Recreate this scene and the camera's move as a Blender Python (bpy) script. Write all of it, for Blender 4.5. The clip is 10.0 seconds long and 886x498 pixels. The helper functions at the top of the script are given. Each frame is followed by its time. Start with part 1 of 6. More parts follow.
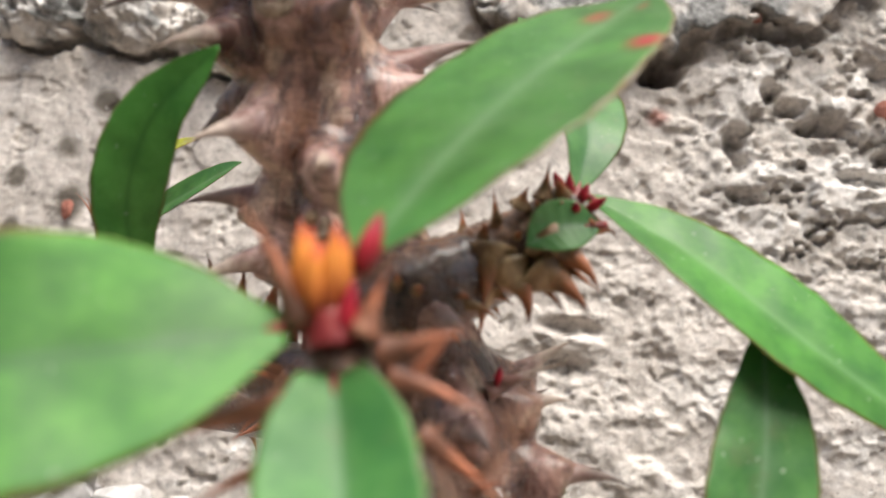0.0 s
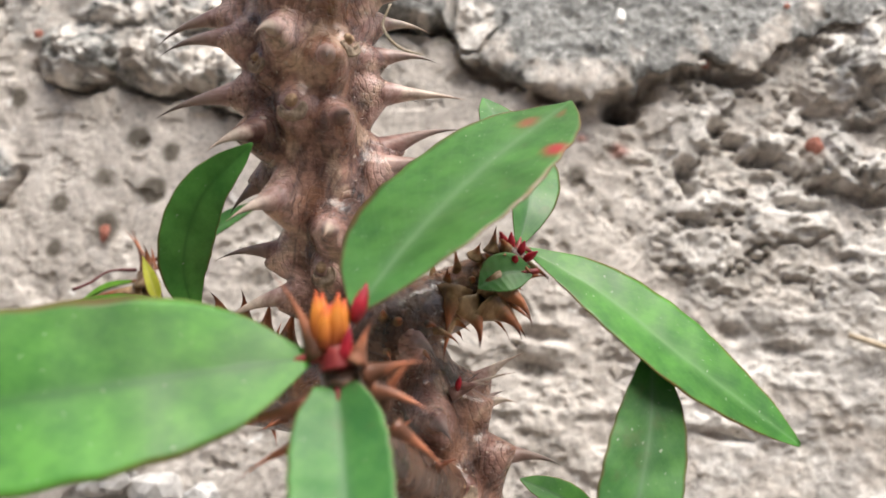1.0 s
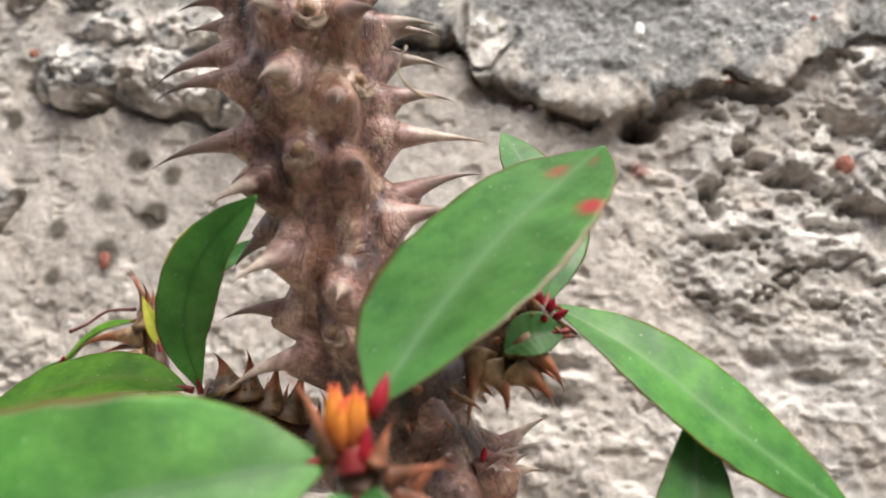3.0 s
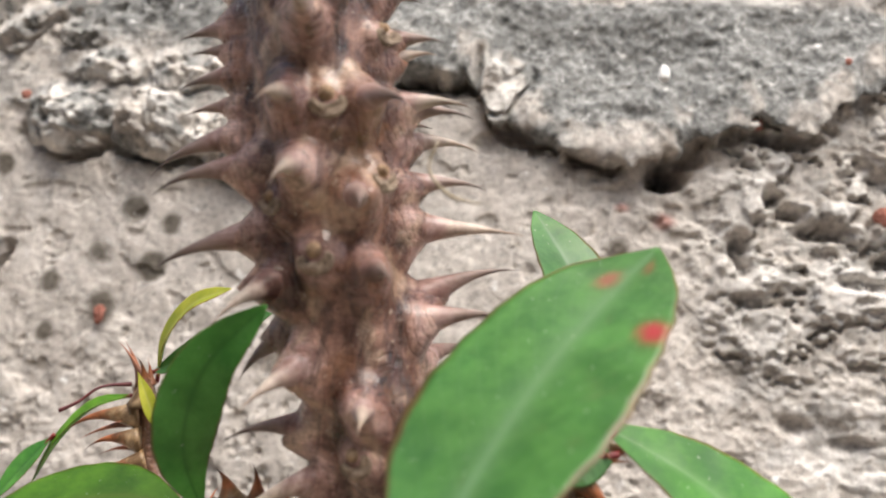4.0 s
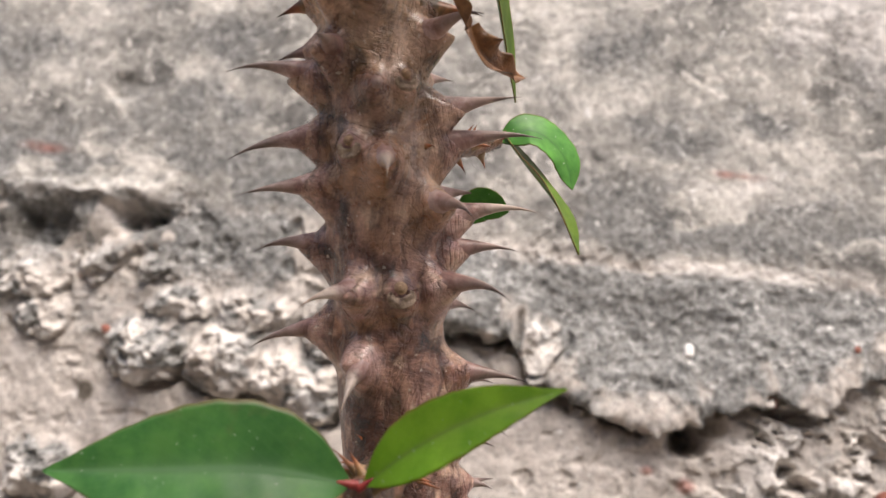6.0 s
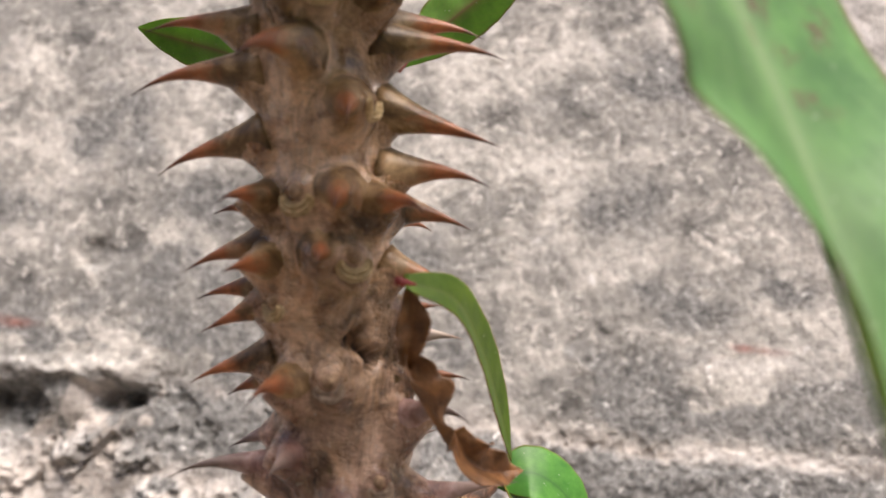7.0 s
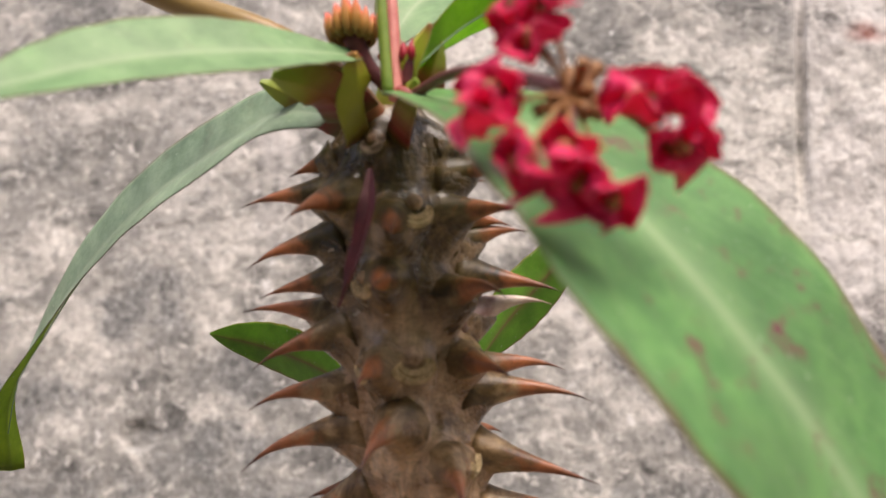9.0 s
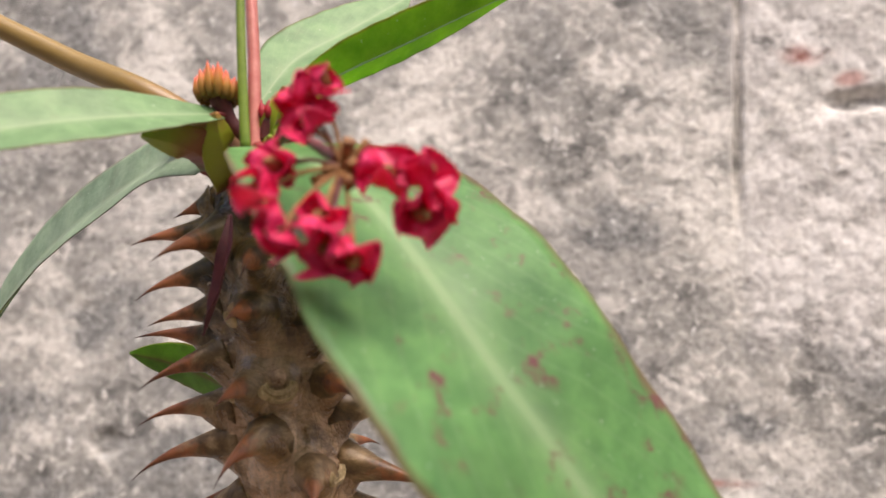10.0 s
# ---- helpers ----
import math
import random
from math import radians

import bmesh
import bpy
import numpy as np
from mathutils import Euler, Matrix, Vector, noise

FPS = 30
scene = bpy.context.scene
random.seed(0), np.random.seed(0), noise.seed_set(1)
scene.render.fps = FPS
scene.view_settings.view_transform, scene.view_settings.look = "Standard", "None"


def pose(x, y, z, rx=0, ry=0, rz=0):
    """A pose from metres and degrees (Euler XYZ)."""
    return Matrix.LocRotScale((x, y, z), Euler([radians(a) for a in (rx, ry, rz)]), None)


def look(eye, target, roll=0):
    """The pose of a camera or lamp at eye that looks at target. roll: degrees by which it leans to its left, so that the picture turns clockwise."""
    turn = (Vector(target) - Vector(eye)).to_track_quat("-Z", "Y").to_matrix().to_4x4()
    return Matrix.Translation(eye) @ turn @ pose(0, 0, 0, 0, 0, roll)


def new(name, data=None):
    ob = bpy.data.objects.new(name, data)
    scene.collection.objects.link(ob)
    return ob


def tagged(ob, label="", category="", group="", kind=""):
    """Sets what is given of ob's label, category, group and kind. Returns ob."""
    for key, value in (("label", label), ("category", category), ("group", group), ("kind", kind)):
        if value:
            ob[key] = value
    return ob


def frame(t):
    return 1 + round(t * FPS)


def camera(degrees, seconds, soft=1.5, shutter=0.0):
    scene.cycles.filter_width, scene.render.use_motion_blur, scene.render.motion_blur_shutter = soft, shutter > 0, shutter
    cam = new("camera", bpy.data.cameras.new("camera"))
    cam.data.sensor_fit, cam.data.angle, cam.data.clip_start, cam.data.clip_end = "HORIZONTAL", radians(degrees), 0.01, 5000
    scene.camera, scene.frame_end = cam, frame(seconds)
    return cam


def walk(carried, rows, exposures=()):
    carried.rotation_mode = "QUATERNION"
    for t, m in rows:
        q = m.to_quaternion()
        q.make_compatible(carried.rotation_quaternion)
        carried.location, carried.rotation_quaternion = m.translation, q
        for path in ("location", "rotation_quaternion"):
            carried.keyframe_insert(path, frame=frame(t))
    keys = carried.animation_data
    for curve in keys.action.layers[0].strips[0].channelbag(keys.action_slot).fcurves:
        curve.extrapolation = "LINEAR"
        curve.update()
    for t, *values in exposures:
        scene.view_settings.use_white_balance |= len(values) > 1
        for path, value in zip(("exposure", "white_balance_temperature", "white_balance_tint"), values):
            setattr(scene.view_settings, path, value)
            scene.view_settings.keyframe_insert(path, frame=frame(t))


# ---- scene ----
cam = camera(55.6, 10.0)
PATH = [
    (0.0, (0.00186, -0.00364, 0.59930), (-0.12244, 0.97040, 0.78846), 7.186),
    (0.5, (0.00493, -0.02329, 0.60177), (-0.12135, 0.95077, 0.78955), 7.038),
    (1.0, (0.01249, -0.04884, 0.60057), (-0.11586, 0.92590, 0.78335), 6.927),
    (1.5, (0.02308, -0.08044, 0.60063), (-0.10795, 0.89486, 0.77847), 6.823),
    (2.0, (0.02251, -0.09294, 0.60142), (-0.10947, 0.88252, 0.77762), 6.733),
    (2.2, (0.01669, -0.07646, 0.60288), (-0.11476, 0.89887, 0.78026), 6.543),
    (3.5, (0.00383, -0.03209, 0.62270), (-0.13021, 0.94254, 0.80190), 6.426),
    (4.0, (-0.00310, -0.02439, 0.63392), (-0.13644, 0.94875, 0.82158), 6.449),
    (4.5, (-0.01356, -0.03032, 0.65688), (-0.14631, 0.94068, 0.85574), 6.476),
    (5.0, (-0.03117, -0.04309, 0.67508), (-0.16207, 0.92564, 0.88583), 6.353),
    (5.2, (-0.02350, -0.05058, 0.68282), (-0.15816, 0.91675, 0.89765), 6.407),
    (6.3, (-0.02254, -0.08198, 0.75428), (-0.17003, 0.88930, 0.94101), 8.671),
    (6.5, (-0.02774, -0.07356, 0.77649), (-0.17351, 0.89762, 0.96508), 8.317),
    (7.0, (-0.03002, -0.06722, 0.80660), (-0.18161, 0.90249, 0.99813), 6.592),
    (7.5, (-0.04605, -0.07042, 0.81663), (-0.20763, 0.89731, 1.00999), 3.965),
    (8.0, (-0.05332, -0.08229, 0.83414), (-0.21894, 0.88360, 1.03324), 1.975),
    (8.5, (-0.05943, -0.08926, 0.85566), (-0.22535, 0.87589, 1.05805), 1.171),
    (9.0, (-0.04987, -0.08957, 0.86175), (-0.18589, 0.87700, 1.07907), 0.426),
    (9.5, (-0.03527, -0.10305, 0.86628), (-0.17623, 0.86268, 1.08417), 0.396),
    (10.0, (-0.01714, -0.10436, 0.86398), (-0.17089, 0.85890, 1.08419), 0.526),
]
EXPOSURE = [(0.0, 1.25, 6500, 9), (2.0, 1.10, 6500, 9), (3.5, 1.16, 6500, 9), (4.5, 1.05, 6530, 10), (5.2, 1.03, 6550, 11), (6.5, 1.06, 6800, 16), (10.0, 0.98, 6850, 17)]
walk(cam, [(t, look(eye, target, roll)) for t, eye, target, roll in PATH], EXPOSURE)

# ---- light: overcast sky over an open yard, soft high sun ----
cam.data.dof.use_dof = True
cam.data.dof.focus_distance = 0.193
cam.data.dof.aperture_fstop = 15.5

world = bpy.data.worlds.new("sky")
scene.world = world
world.use_nodes = True
wn = world.node_tree
sky = wn.nodes.new("ShaderNodeTexSky")
sky.sky_type = "NISHITA"
sky.sun_disc = False
sky.sun_elevation = radians(65)
sky.sun_rotation = radians(155)
sky.air_density, sky.dust_density, sky.ozone_density = 1.0, 4.0, 1.0
wn.nodes["Background"].inputs["Strength"].default_value = 0.12
wn.links.new(sky.outputs["Color"], wn.nodes["Background"].inputs["Color"])
sun = new("sun", bpy.data.lights.new("sun", "SUN"))
sun.data.energy, sun.data.angle, sun.data.color = 2.4, radians(48), (1.0, 0.95, 0.88)
sun.matrix_world = look((0.5, -0.9, 2.9), (0.0, 0.15, 0.7))


# ---- materials ----
def material(name):
    m = bpy.data.materials.new(name)
    m.use_nodes = True
    nt = m.node_tree
    return m, nt, nt.nodes["Principled BSDF"]


def noise_node(nt, scale, detail=6.0, rough=0.6, coord="Object", distort=0.0, stretch=None):
    tc = nt.nodes.new("ShaderNodeTexCoord")
    out = tc.outputs[coord]
    if stretch:
        mp = nt.nodes.new("ShaderNodeMapping")
        mp.inputs["Scale"].default_value = stretch
        nt.links.new(out, mp.inputs["Vector"])
        out = mp.outputs["Vector"]
    n = nt.nodes.new("ShaderNodeTexNoise")
    n.inputs["Scale"].default_value, n.inputs["Detail"].default_value = scale, detail
    n.inputs["Roughness"].default_value, n.inputs["Distortion"].default_value = rough, distort
    nt.links.new(out, n.inputs["Vector"])
    return n


def ramp(nt, source, stops):
    r = nt.nodes.new("ShaderNodeValToRGB")
    el = r.color_ramp.elements
    while len(el) < len(stops):
        el.new(0.5)
    for e, (pos, col) in zip(el, stops):
        e.position = pos
        e.color = (*col, 1.0) if isinstance(col, tuple) else (col, col, col, 1.0)
    nt.links.new(source, r.inputs["Fac"])
    return r.outputs["Color"]


def mixc(nt, a, b, fac, mode="MIX"):
    m = nt.nodes.new("ShaderNodeMix")
    m.data_type, m.blend_type = "RGBA", mode
    for sock, v in ((m.inputs[6], a), (m.inputs[7], b), (m.inputs[0], fac)):
        if isinstance(v, (int, float)):
            sock.default_value = v
        elif isinstance(v, tuple):
            sock.default_value = (*v, 1.0)
        else:
            nt.links.new(v, sock)
    return m.outputs[2]


def math_node(nt, op, a, b=0.0, clamp=False):
    m = nt.nodes.new("ShaderNodeMath")
    m.operation, m.use_clamp = op, clamp
    for i, v in enumerate((a, b)):
        if isinstance(v, (int, float)):
            m.inputs[i].default_value = v
        else:
            nt.links.new(v, m.inputs[i])
    return m.outputs[0]


def attribute(nt, name):
    a = nt.nodes.new("ShaderNodeAttribute")
    a.attribute_name = name
    return a.outputs["Fac"]


def bump(nt, bsdf, height, strength, distance):
    b = nt.nodes.new("ShaderNodeBump")
    b.inputs["Strength"].default_value, b.inputs["Distance"].default_value = strength, distance
    nt.links.new(height, b.inputs["Height"])
    nt.links.new(b.outputs["Normal"], bsdf.inputs["Normal"])


def warped(nt, scale, amount):
    """Object coordinates pushed about by noise, for ragged stain edges."""
    tc = nt.nodes.new("ShaderNodeTexCoord")
    w = noise_node(nt, scale, 4, 0.65)
    sub = nt.nodes.new("ShaderNodeVectorMath")
    sub.operation = "SUBTRACT"
    sub.inputs[1].default_value = (0.5, 0.5, 0.5)
    nt.links.new(w.outputs["Color"], sub.inputs[0])
    mul = nt.nodes.new("ShaderNodeVectorMath")
    mul.operation = "SCALE"
    mul.inputs["Scale"].default_value = amount
    nt.links.new(sub.outputs[0], mul.inputs[0])
    add = nt.nodes.new("ShaderNodeVectorMath")
    add.operation = "ADD"
    nt.links.new(tc.outputs["Object"], add.inputs[0])
    nt.links.new(mul.outputs[0], add.inputs[1])
    return add.outputs[0]


def noise_at(nt, vector, scale, detail, rough, stretch=(1, 1, 1), offset=0.0):
    mp = nt.nodes.new("ShaderNodeMapping")
    mp.inputs["Scale"].default_value = stretch
    mp.inputs["Location"].default_value = (offset, offset * 0.7, offset * 1.3)
    nt.links.new(vector, mp.inputs["Vector"])
    n = nt.nodes.new("ShaderNodeTexNoise")
    n.inputs["Scale"].default_value, n.inputs["Detail"].default_value, n.inputs["Roughness"].default_value = scale, detail, rough
    nt.links.new(mp.outputs["Vector"], n.inputs["Vector"])
    return n.outputs["Fac"]


def wall_material():
    m, nt, bsdf = material("weathered_concrete")
    at = warped(nt, 55, 0.022)
    mid = noise_node(nt, 75, 6, 0.68, distort=0.2)
    fine = noise_node(nt, 420, 5, 0.75)
    patch = noise_at(nt, at, 40, 10, 0.68, (0.85, 1, 1.15))
    broken = noise_at(nt, at, 95, 8, 0.74, (0.75, 1, 1.6), 3.1)
    crumb = noise_at(nt, at, 240, 6, 0.7, (1, 1, 1.3), 5.7)
    beige = ramp(nt, mid.outputs["Fac"], [(0.33, (0.36, 0.328, 0.295)), (0.44, (0.52, 0.478, 0.437)), (0.60, (0.62, 0.578, 0.532))])
    beige = mixc(nt, beige, (0.40, 0.375, 0.345), math_node(nt, "MULTIPLY", ramp(nt, broken, [(0.57, 0.0), (0.63, 1.0)]), 0.40))
    beige = mixc(nt, beige, (0.40, 0.37, 0.34), math_node(nt, "MULTIPLY", ramp(nt, patch, [(0.40, 1.0), (0.47, 0.0)]), 0.6))
    beige = mixc(nt, beige, (0.27, 0.25, 0.23), math_node(nt, "MULTIPLY", ramp(nt, crumb, [(0.36, 1.0), (0.41, 0.0)]), 0.7))
    grey = ramp(nt, mixc(nt, crumb, fine.outputs["Fac"], 0.4), [(0.36, (0.085, 0.086, 0.084)), (0.46, (0.185, 0.187, 0.182)), (0.55, (0.285, 0.285, 0.275)), (0.66, (0.50, 0.495, 0.48))])
    cloud = noise_at(nt, at, 17, 7, 0.58, (0.9, 1, 1.1), 12.7)
    stain = math_node(nt, "ADD", math_node(nt, "MULTIPLY", patch, 0.36), math_node(nt, "MULTIPLY", broken, 0.26))
    stain = math_node(nt, "ADD", stain, math_node(nt, "MULTIPLY", cloud, 0.38))
    cast = ramp(nt, stain, [(0.410, (0.115, 0.113, 0.107)), (0.448, (0.22, 0.217, 0.204)), (0.478, (0.34, 0.332, 0.308)), (0.510, (0.45, 0.435, 0.400)), (0.550, (0.67, 0.645, 0.595))])
    fleck = noise_at(nt, at, 150, 5, 0.62, (1, 1, 1.3), 9.3)
    cast = mixc(nt, cast, (0.80, 0.765, 0.715), math_node(nt, "MULTIPLY", ramp(nt, fleck, [(0.57, 0.0), (0.62, 1.0)]), 0.65))
    cast = mixc(nt, cast, (0.22, 0.21, 0.20), math_node(nt, "MULTIPLY", ramp(nt, fleck, [(0.37, 1.0), (0.42, 0.0)]), 0.6))
    col = mixc(nt, beige, cast, attribute(nt, "smooth"))
    ragged = math_node(nt, "ADD", math_node(nt, "MULTIPLY", attribute(nt, "grey"), 1.85), math_node(nt, "MULTIPLY", math_node(nt, "SUBTRACT", broken, 0.62), 3.2), True)
    ragged = math_node(nt, "MULTIPLY", ragged, ramp(nt, attribute(nt, "grey"), [(0.02, 0.0), (0.12, 1.0)]))
    col = mixc(nt, col, grey, ragged)
    pale = ramp(nt, mid.outputs["Fac"], [(0.34, (0.38, 0.362, 0.340)), (0.54, (0.68, 0.655, 0.625))])
    chalky = math_node(nt, "MULTIPLY", attribute(nt, "pale"), ramp(nt, broken, [(0.38, 0.15), (0.48, 1.0)]))
    col = mixc(nt, col, pale, chalky)
    col = mixc(nt, col, (0.075, 0.062, 0.045), attribute(nt, "soil_shade"))
    col = mixc(nt, col, (0.36, 0.10, 0.07), attribute(nt, "ruddy"))
    grains = ramp(nt, fine.outputs["Fac"], [(0.34, 0.60), (0.48, 0.98), (0.66, 1.12)])
    col = mixc(nt, col, grains, 0.8, "MULTIPLY")
    tc = nt.nodes.new("ShaderNodeTexCoord")
    vor = nt.nodes.new("ShaderNodeTexVoronoi")
    vor.inputs["Scale"].default_value = 260
    nt.links.new(tc.outputs["Object"], vor.inputs["Vector"])
    pits = ramp(nt, vor.outputs["Distance"], [(0.05, 0.0), (0.22, 1.0)])
    rare = ramp(nt, noise_node(nt, 140, 2).outputs["Fac"], [(0.56, 0.0), (0.65, 1.0)])
    col = mixc(nt, col, mixc(nt, (0.14, 0.12, 0.10), col, pits), rare)
    speck = nt.nodes.new("ShaderNodeTexVoronoi")
    speck.inputs["Scale"].default_value = 130
    nt.links.new(at, speck.inputs["Vector"])
    dots = math_node(nt, "MULTIPLY", ramp(nt, speck.outputs["Distance"], [(0.14, 1.0), (0.24, 0.0)]), ramp(nt, broken, [(0.52, 0.0), (0.60, 0.9)]))
    col = mixc(nt, col, (0.82, 0.81, 0.79), dots)
    nt.links.new(col, bsdf.inputs["Base Color"])
    bsdf.inputs["Roughness"].default_value = 0.92
    bsdf.inputs["Specular IOR Level"].default_value = 0.25
    h = mixc(nt, mixc(nt, mid.outputs["Fac"], crumb, 0.78), fine.outputs["Fac"], 0.45)
    bump(nt, bsdf, h, 0.9, 0.0013)
    return m


def stem_material(name, low, low_up, high, high_up, z0, z1):
    """Bark from old (low) to young (high); the swollen cushions differ from the bark between them."""
    m, nt, bsdf = material(name)
    tc = nt.nodes.new("ShaderNodeTexCoord")
    sep = nt.nodes.new("ShaderNodeSeparateXYZ")
    nt.links.new(tc.outputs["Object"], sep.inputs[0])
    blotch = noise_node(nt, 110, 6, 0.66, distort=0.6)
    patchy = noise_node(nt, 48, 4, 0.6, distort=1.0)
    fine = noise_node(nt, 900, 5, 0.7)
    wrinkle = noise_node(nt, 190, 5, 0.68, distort=2.0, stretch=(1, 1, 3.0))
    mr = nt.nodes.new("ShaderNodeMapRange")
    mr.inputs["From Min"].default_value, mr.inputs["From Max"].default_value = z0, z1
    wander = math_node(nt, "ADD", sep.outputs["Z"], math_node(nt, "MULTIPLY", math_node(nt, "SUBTRACT", patchy.outputs["Fac"], 0.5), 0.16))
    nt.links.new(wander, mr.inputs["Value"])
    band = lambda c: ramp(nt, blotch.outputs["Fac"], [(0.34, c[0]), (0.49, c[1]), (0.66, c[2])])
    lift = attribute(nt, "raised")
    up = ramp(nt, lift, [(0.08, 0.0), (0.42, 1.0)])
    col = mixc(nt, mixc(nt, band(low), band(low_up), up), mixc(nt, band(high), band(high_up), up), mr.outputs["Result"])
    apex = math_node(nt, "MULTIPLY", ramp(nt, lift, [(0.38, 0.0), (0.80, 1.0)]), mr.outputs["Result"])
    col = mixc(nt, col, (0.20, 0.115, 0.052), math_node(nt, "MULTIPLY", apex, 0.35))
    rust = ramp(nt, patchy.outputs["Fac"], [(0.52, 0.0), (0.62, 1.0)])
    col = mixc(nt, col, mixc(nt, (0.25, 0.105, 0.048), (0.46, 0.25, 0.13), blotch.outputs["Fac"]), math_node(nt, "MULTIPLY", rust, 0.45))
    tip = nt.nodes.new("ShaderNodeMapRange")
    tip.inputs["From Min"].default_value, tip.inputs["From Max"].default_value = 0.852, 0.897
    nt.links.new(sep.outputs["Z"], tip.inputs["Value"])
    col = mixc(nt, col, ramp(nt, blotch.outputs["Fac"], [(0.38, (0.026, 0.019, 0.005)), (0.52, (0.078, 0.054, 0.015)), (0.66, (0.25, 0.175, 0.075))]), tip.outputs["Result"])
    col = mixc(nt, col, (0.58, 0.44, 0.32), math_node(nt, "MULTIPLY", attribute(nt, "worn"), ramp(nt, blotch.outputs["Fac"], [(0.42, 0.2), (0.56, 1.0)])))
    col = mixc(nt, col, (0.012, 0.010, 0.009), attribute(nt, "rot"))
    col = mixc(nt, col, ramp(nt, wrinkle.outputs["Fac"], [(0.34, 0.66), (0.5, 1.0), (0.66, 1.12)]), 0.8, "MULTIPLY")
    # hair-fine growth lines that run round the cushions
    flow = noise_node(nt, 70, 4, 0.55, distort=0.8, stretch=(1, 1, 0.7))
    rings = math_node(nt, "ADD", math_node(nt, "MULTIPLY", flow.outputs["Fac"], 10.0), math_node(nt, "MULTIPLY", lift, 6.0))
    saw = math_node(nt, "ABSOLUTE", math_node(nt, "SUBTRACT", math_node(nt, "FRACT", rings), 0.5))
    lines = ramp(nt, saw, [(0.0, 0.0), (0.15, 1.0)])
    gone = ramp(nt, noise_node(nt, 130, 3, 0.6).outputs["Fac"], [(0.42, 0.0), (0.58, 1.0)])
    old = math_node(nt, "SUBTRACT", 1.0, math_node(nt, "MULTIPLY", mr.outputs["Result"], 0.55))
    col = mixc(nt, col, mixc(nt, (0.42, 0.38, 0.36), (1.0, 1.0, 1.0), lines), math_node(nt, "MULTIPLY", old, math_node(nt, "MULTIPLY", gone, 0.60)), "MULTIPLY")
    col = mixc(nt, col, ramp(nt, fine.outputs["Fac"], [(0.36, 0.70), (0.5, 1.0), (0.64, 1.18)]), 0.6, "MULTIPLY")
    grain = noise_node(nt, 430, 4, 0.55, distort=0.7, stretch=(1, 1, 0.20))
    col = mixc(nt, col, ramp(nt, grain.outputs["Fac"], [(0.36, 0.42), (0.46, 1.0), (0.62, 1.16)]), math_node(nt, "MULTIPLY", old, 0.75), "MULTIPLY")
    col = mixc(nt, col, mixc(nt, (1.05, 0.96, 0.92), (1.11, 0.97, 0.82), mr.outputs["Result"]), 1.0, "MULTIPLY")
    flecks = ramp(nt, noise_node(nt, 620, 2, 0.5).outputs["Fac"], [(0.69, 0.0), (0.73, 1.0)])
    col = mixc(nt, col, (0.62, 0.52, 0.42), math_node(nt, "MULTIPLY", flecks, 0.6))
    nt.links.new(col, bsdf.inputs["Base Color"])
    nt.links.new(ramp(nt, blotch.outputs["Fac"], [(0.3, 0.20), (0.7, 0.40)]), bsdf.inputs["Roughness"])
    bsdf.inputs["Specular IOR Level"].default_value = 0.5
    bsdf.inputs["Coat Weight"].default_value = 0.50
    bsdf.inputs["Coat Roughness"].default_value = 0.15
    bump(nt, bsdf, mixc(nt, mixc(nt, mixc(nt, wrinkle.outputs["Fac"], lines, 0.30), fine.outputs["Fac"], 0.25), grain.outputs["Fac"], 0.30), 0.9, 0.0012)
    return m


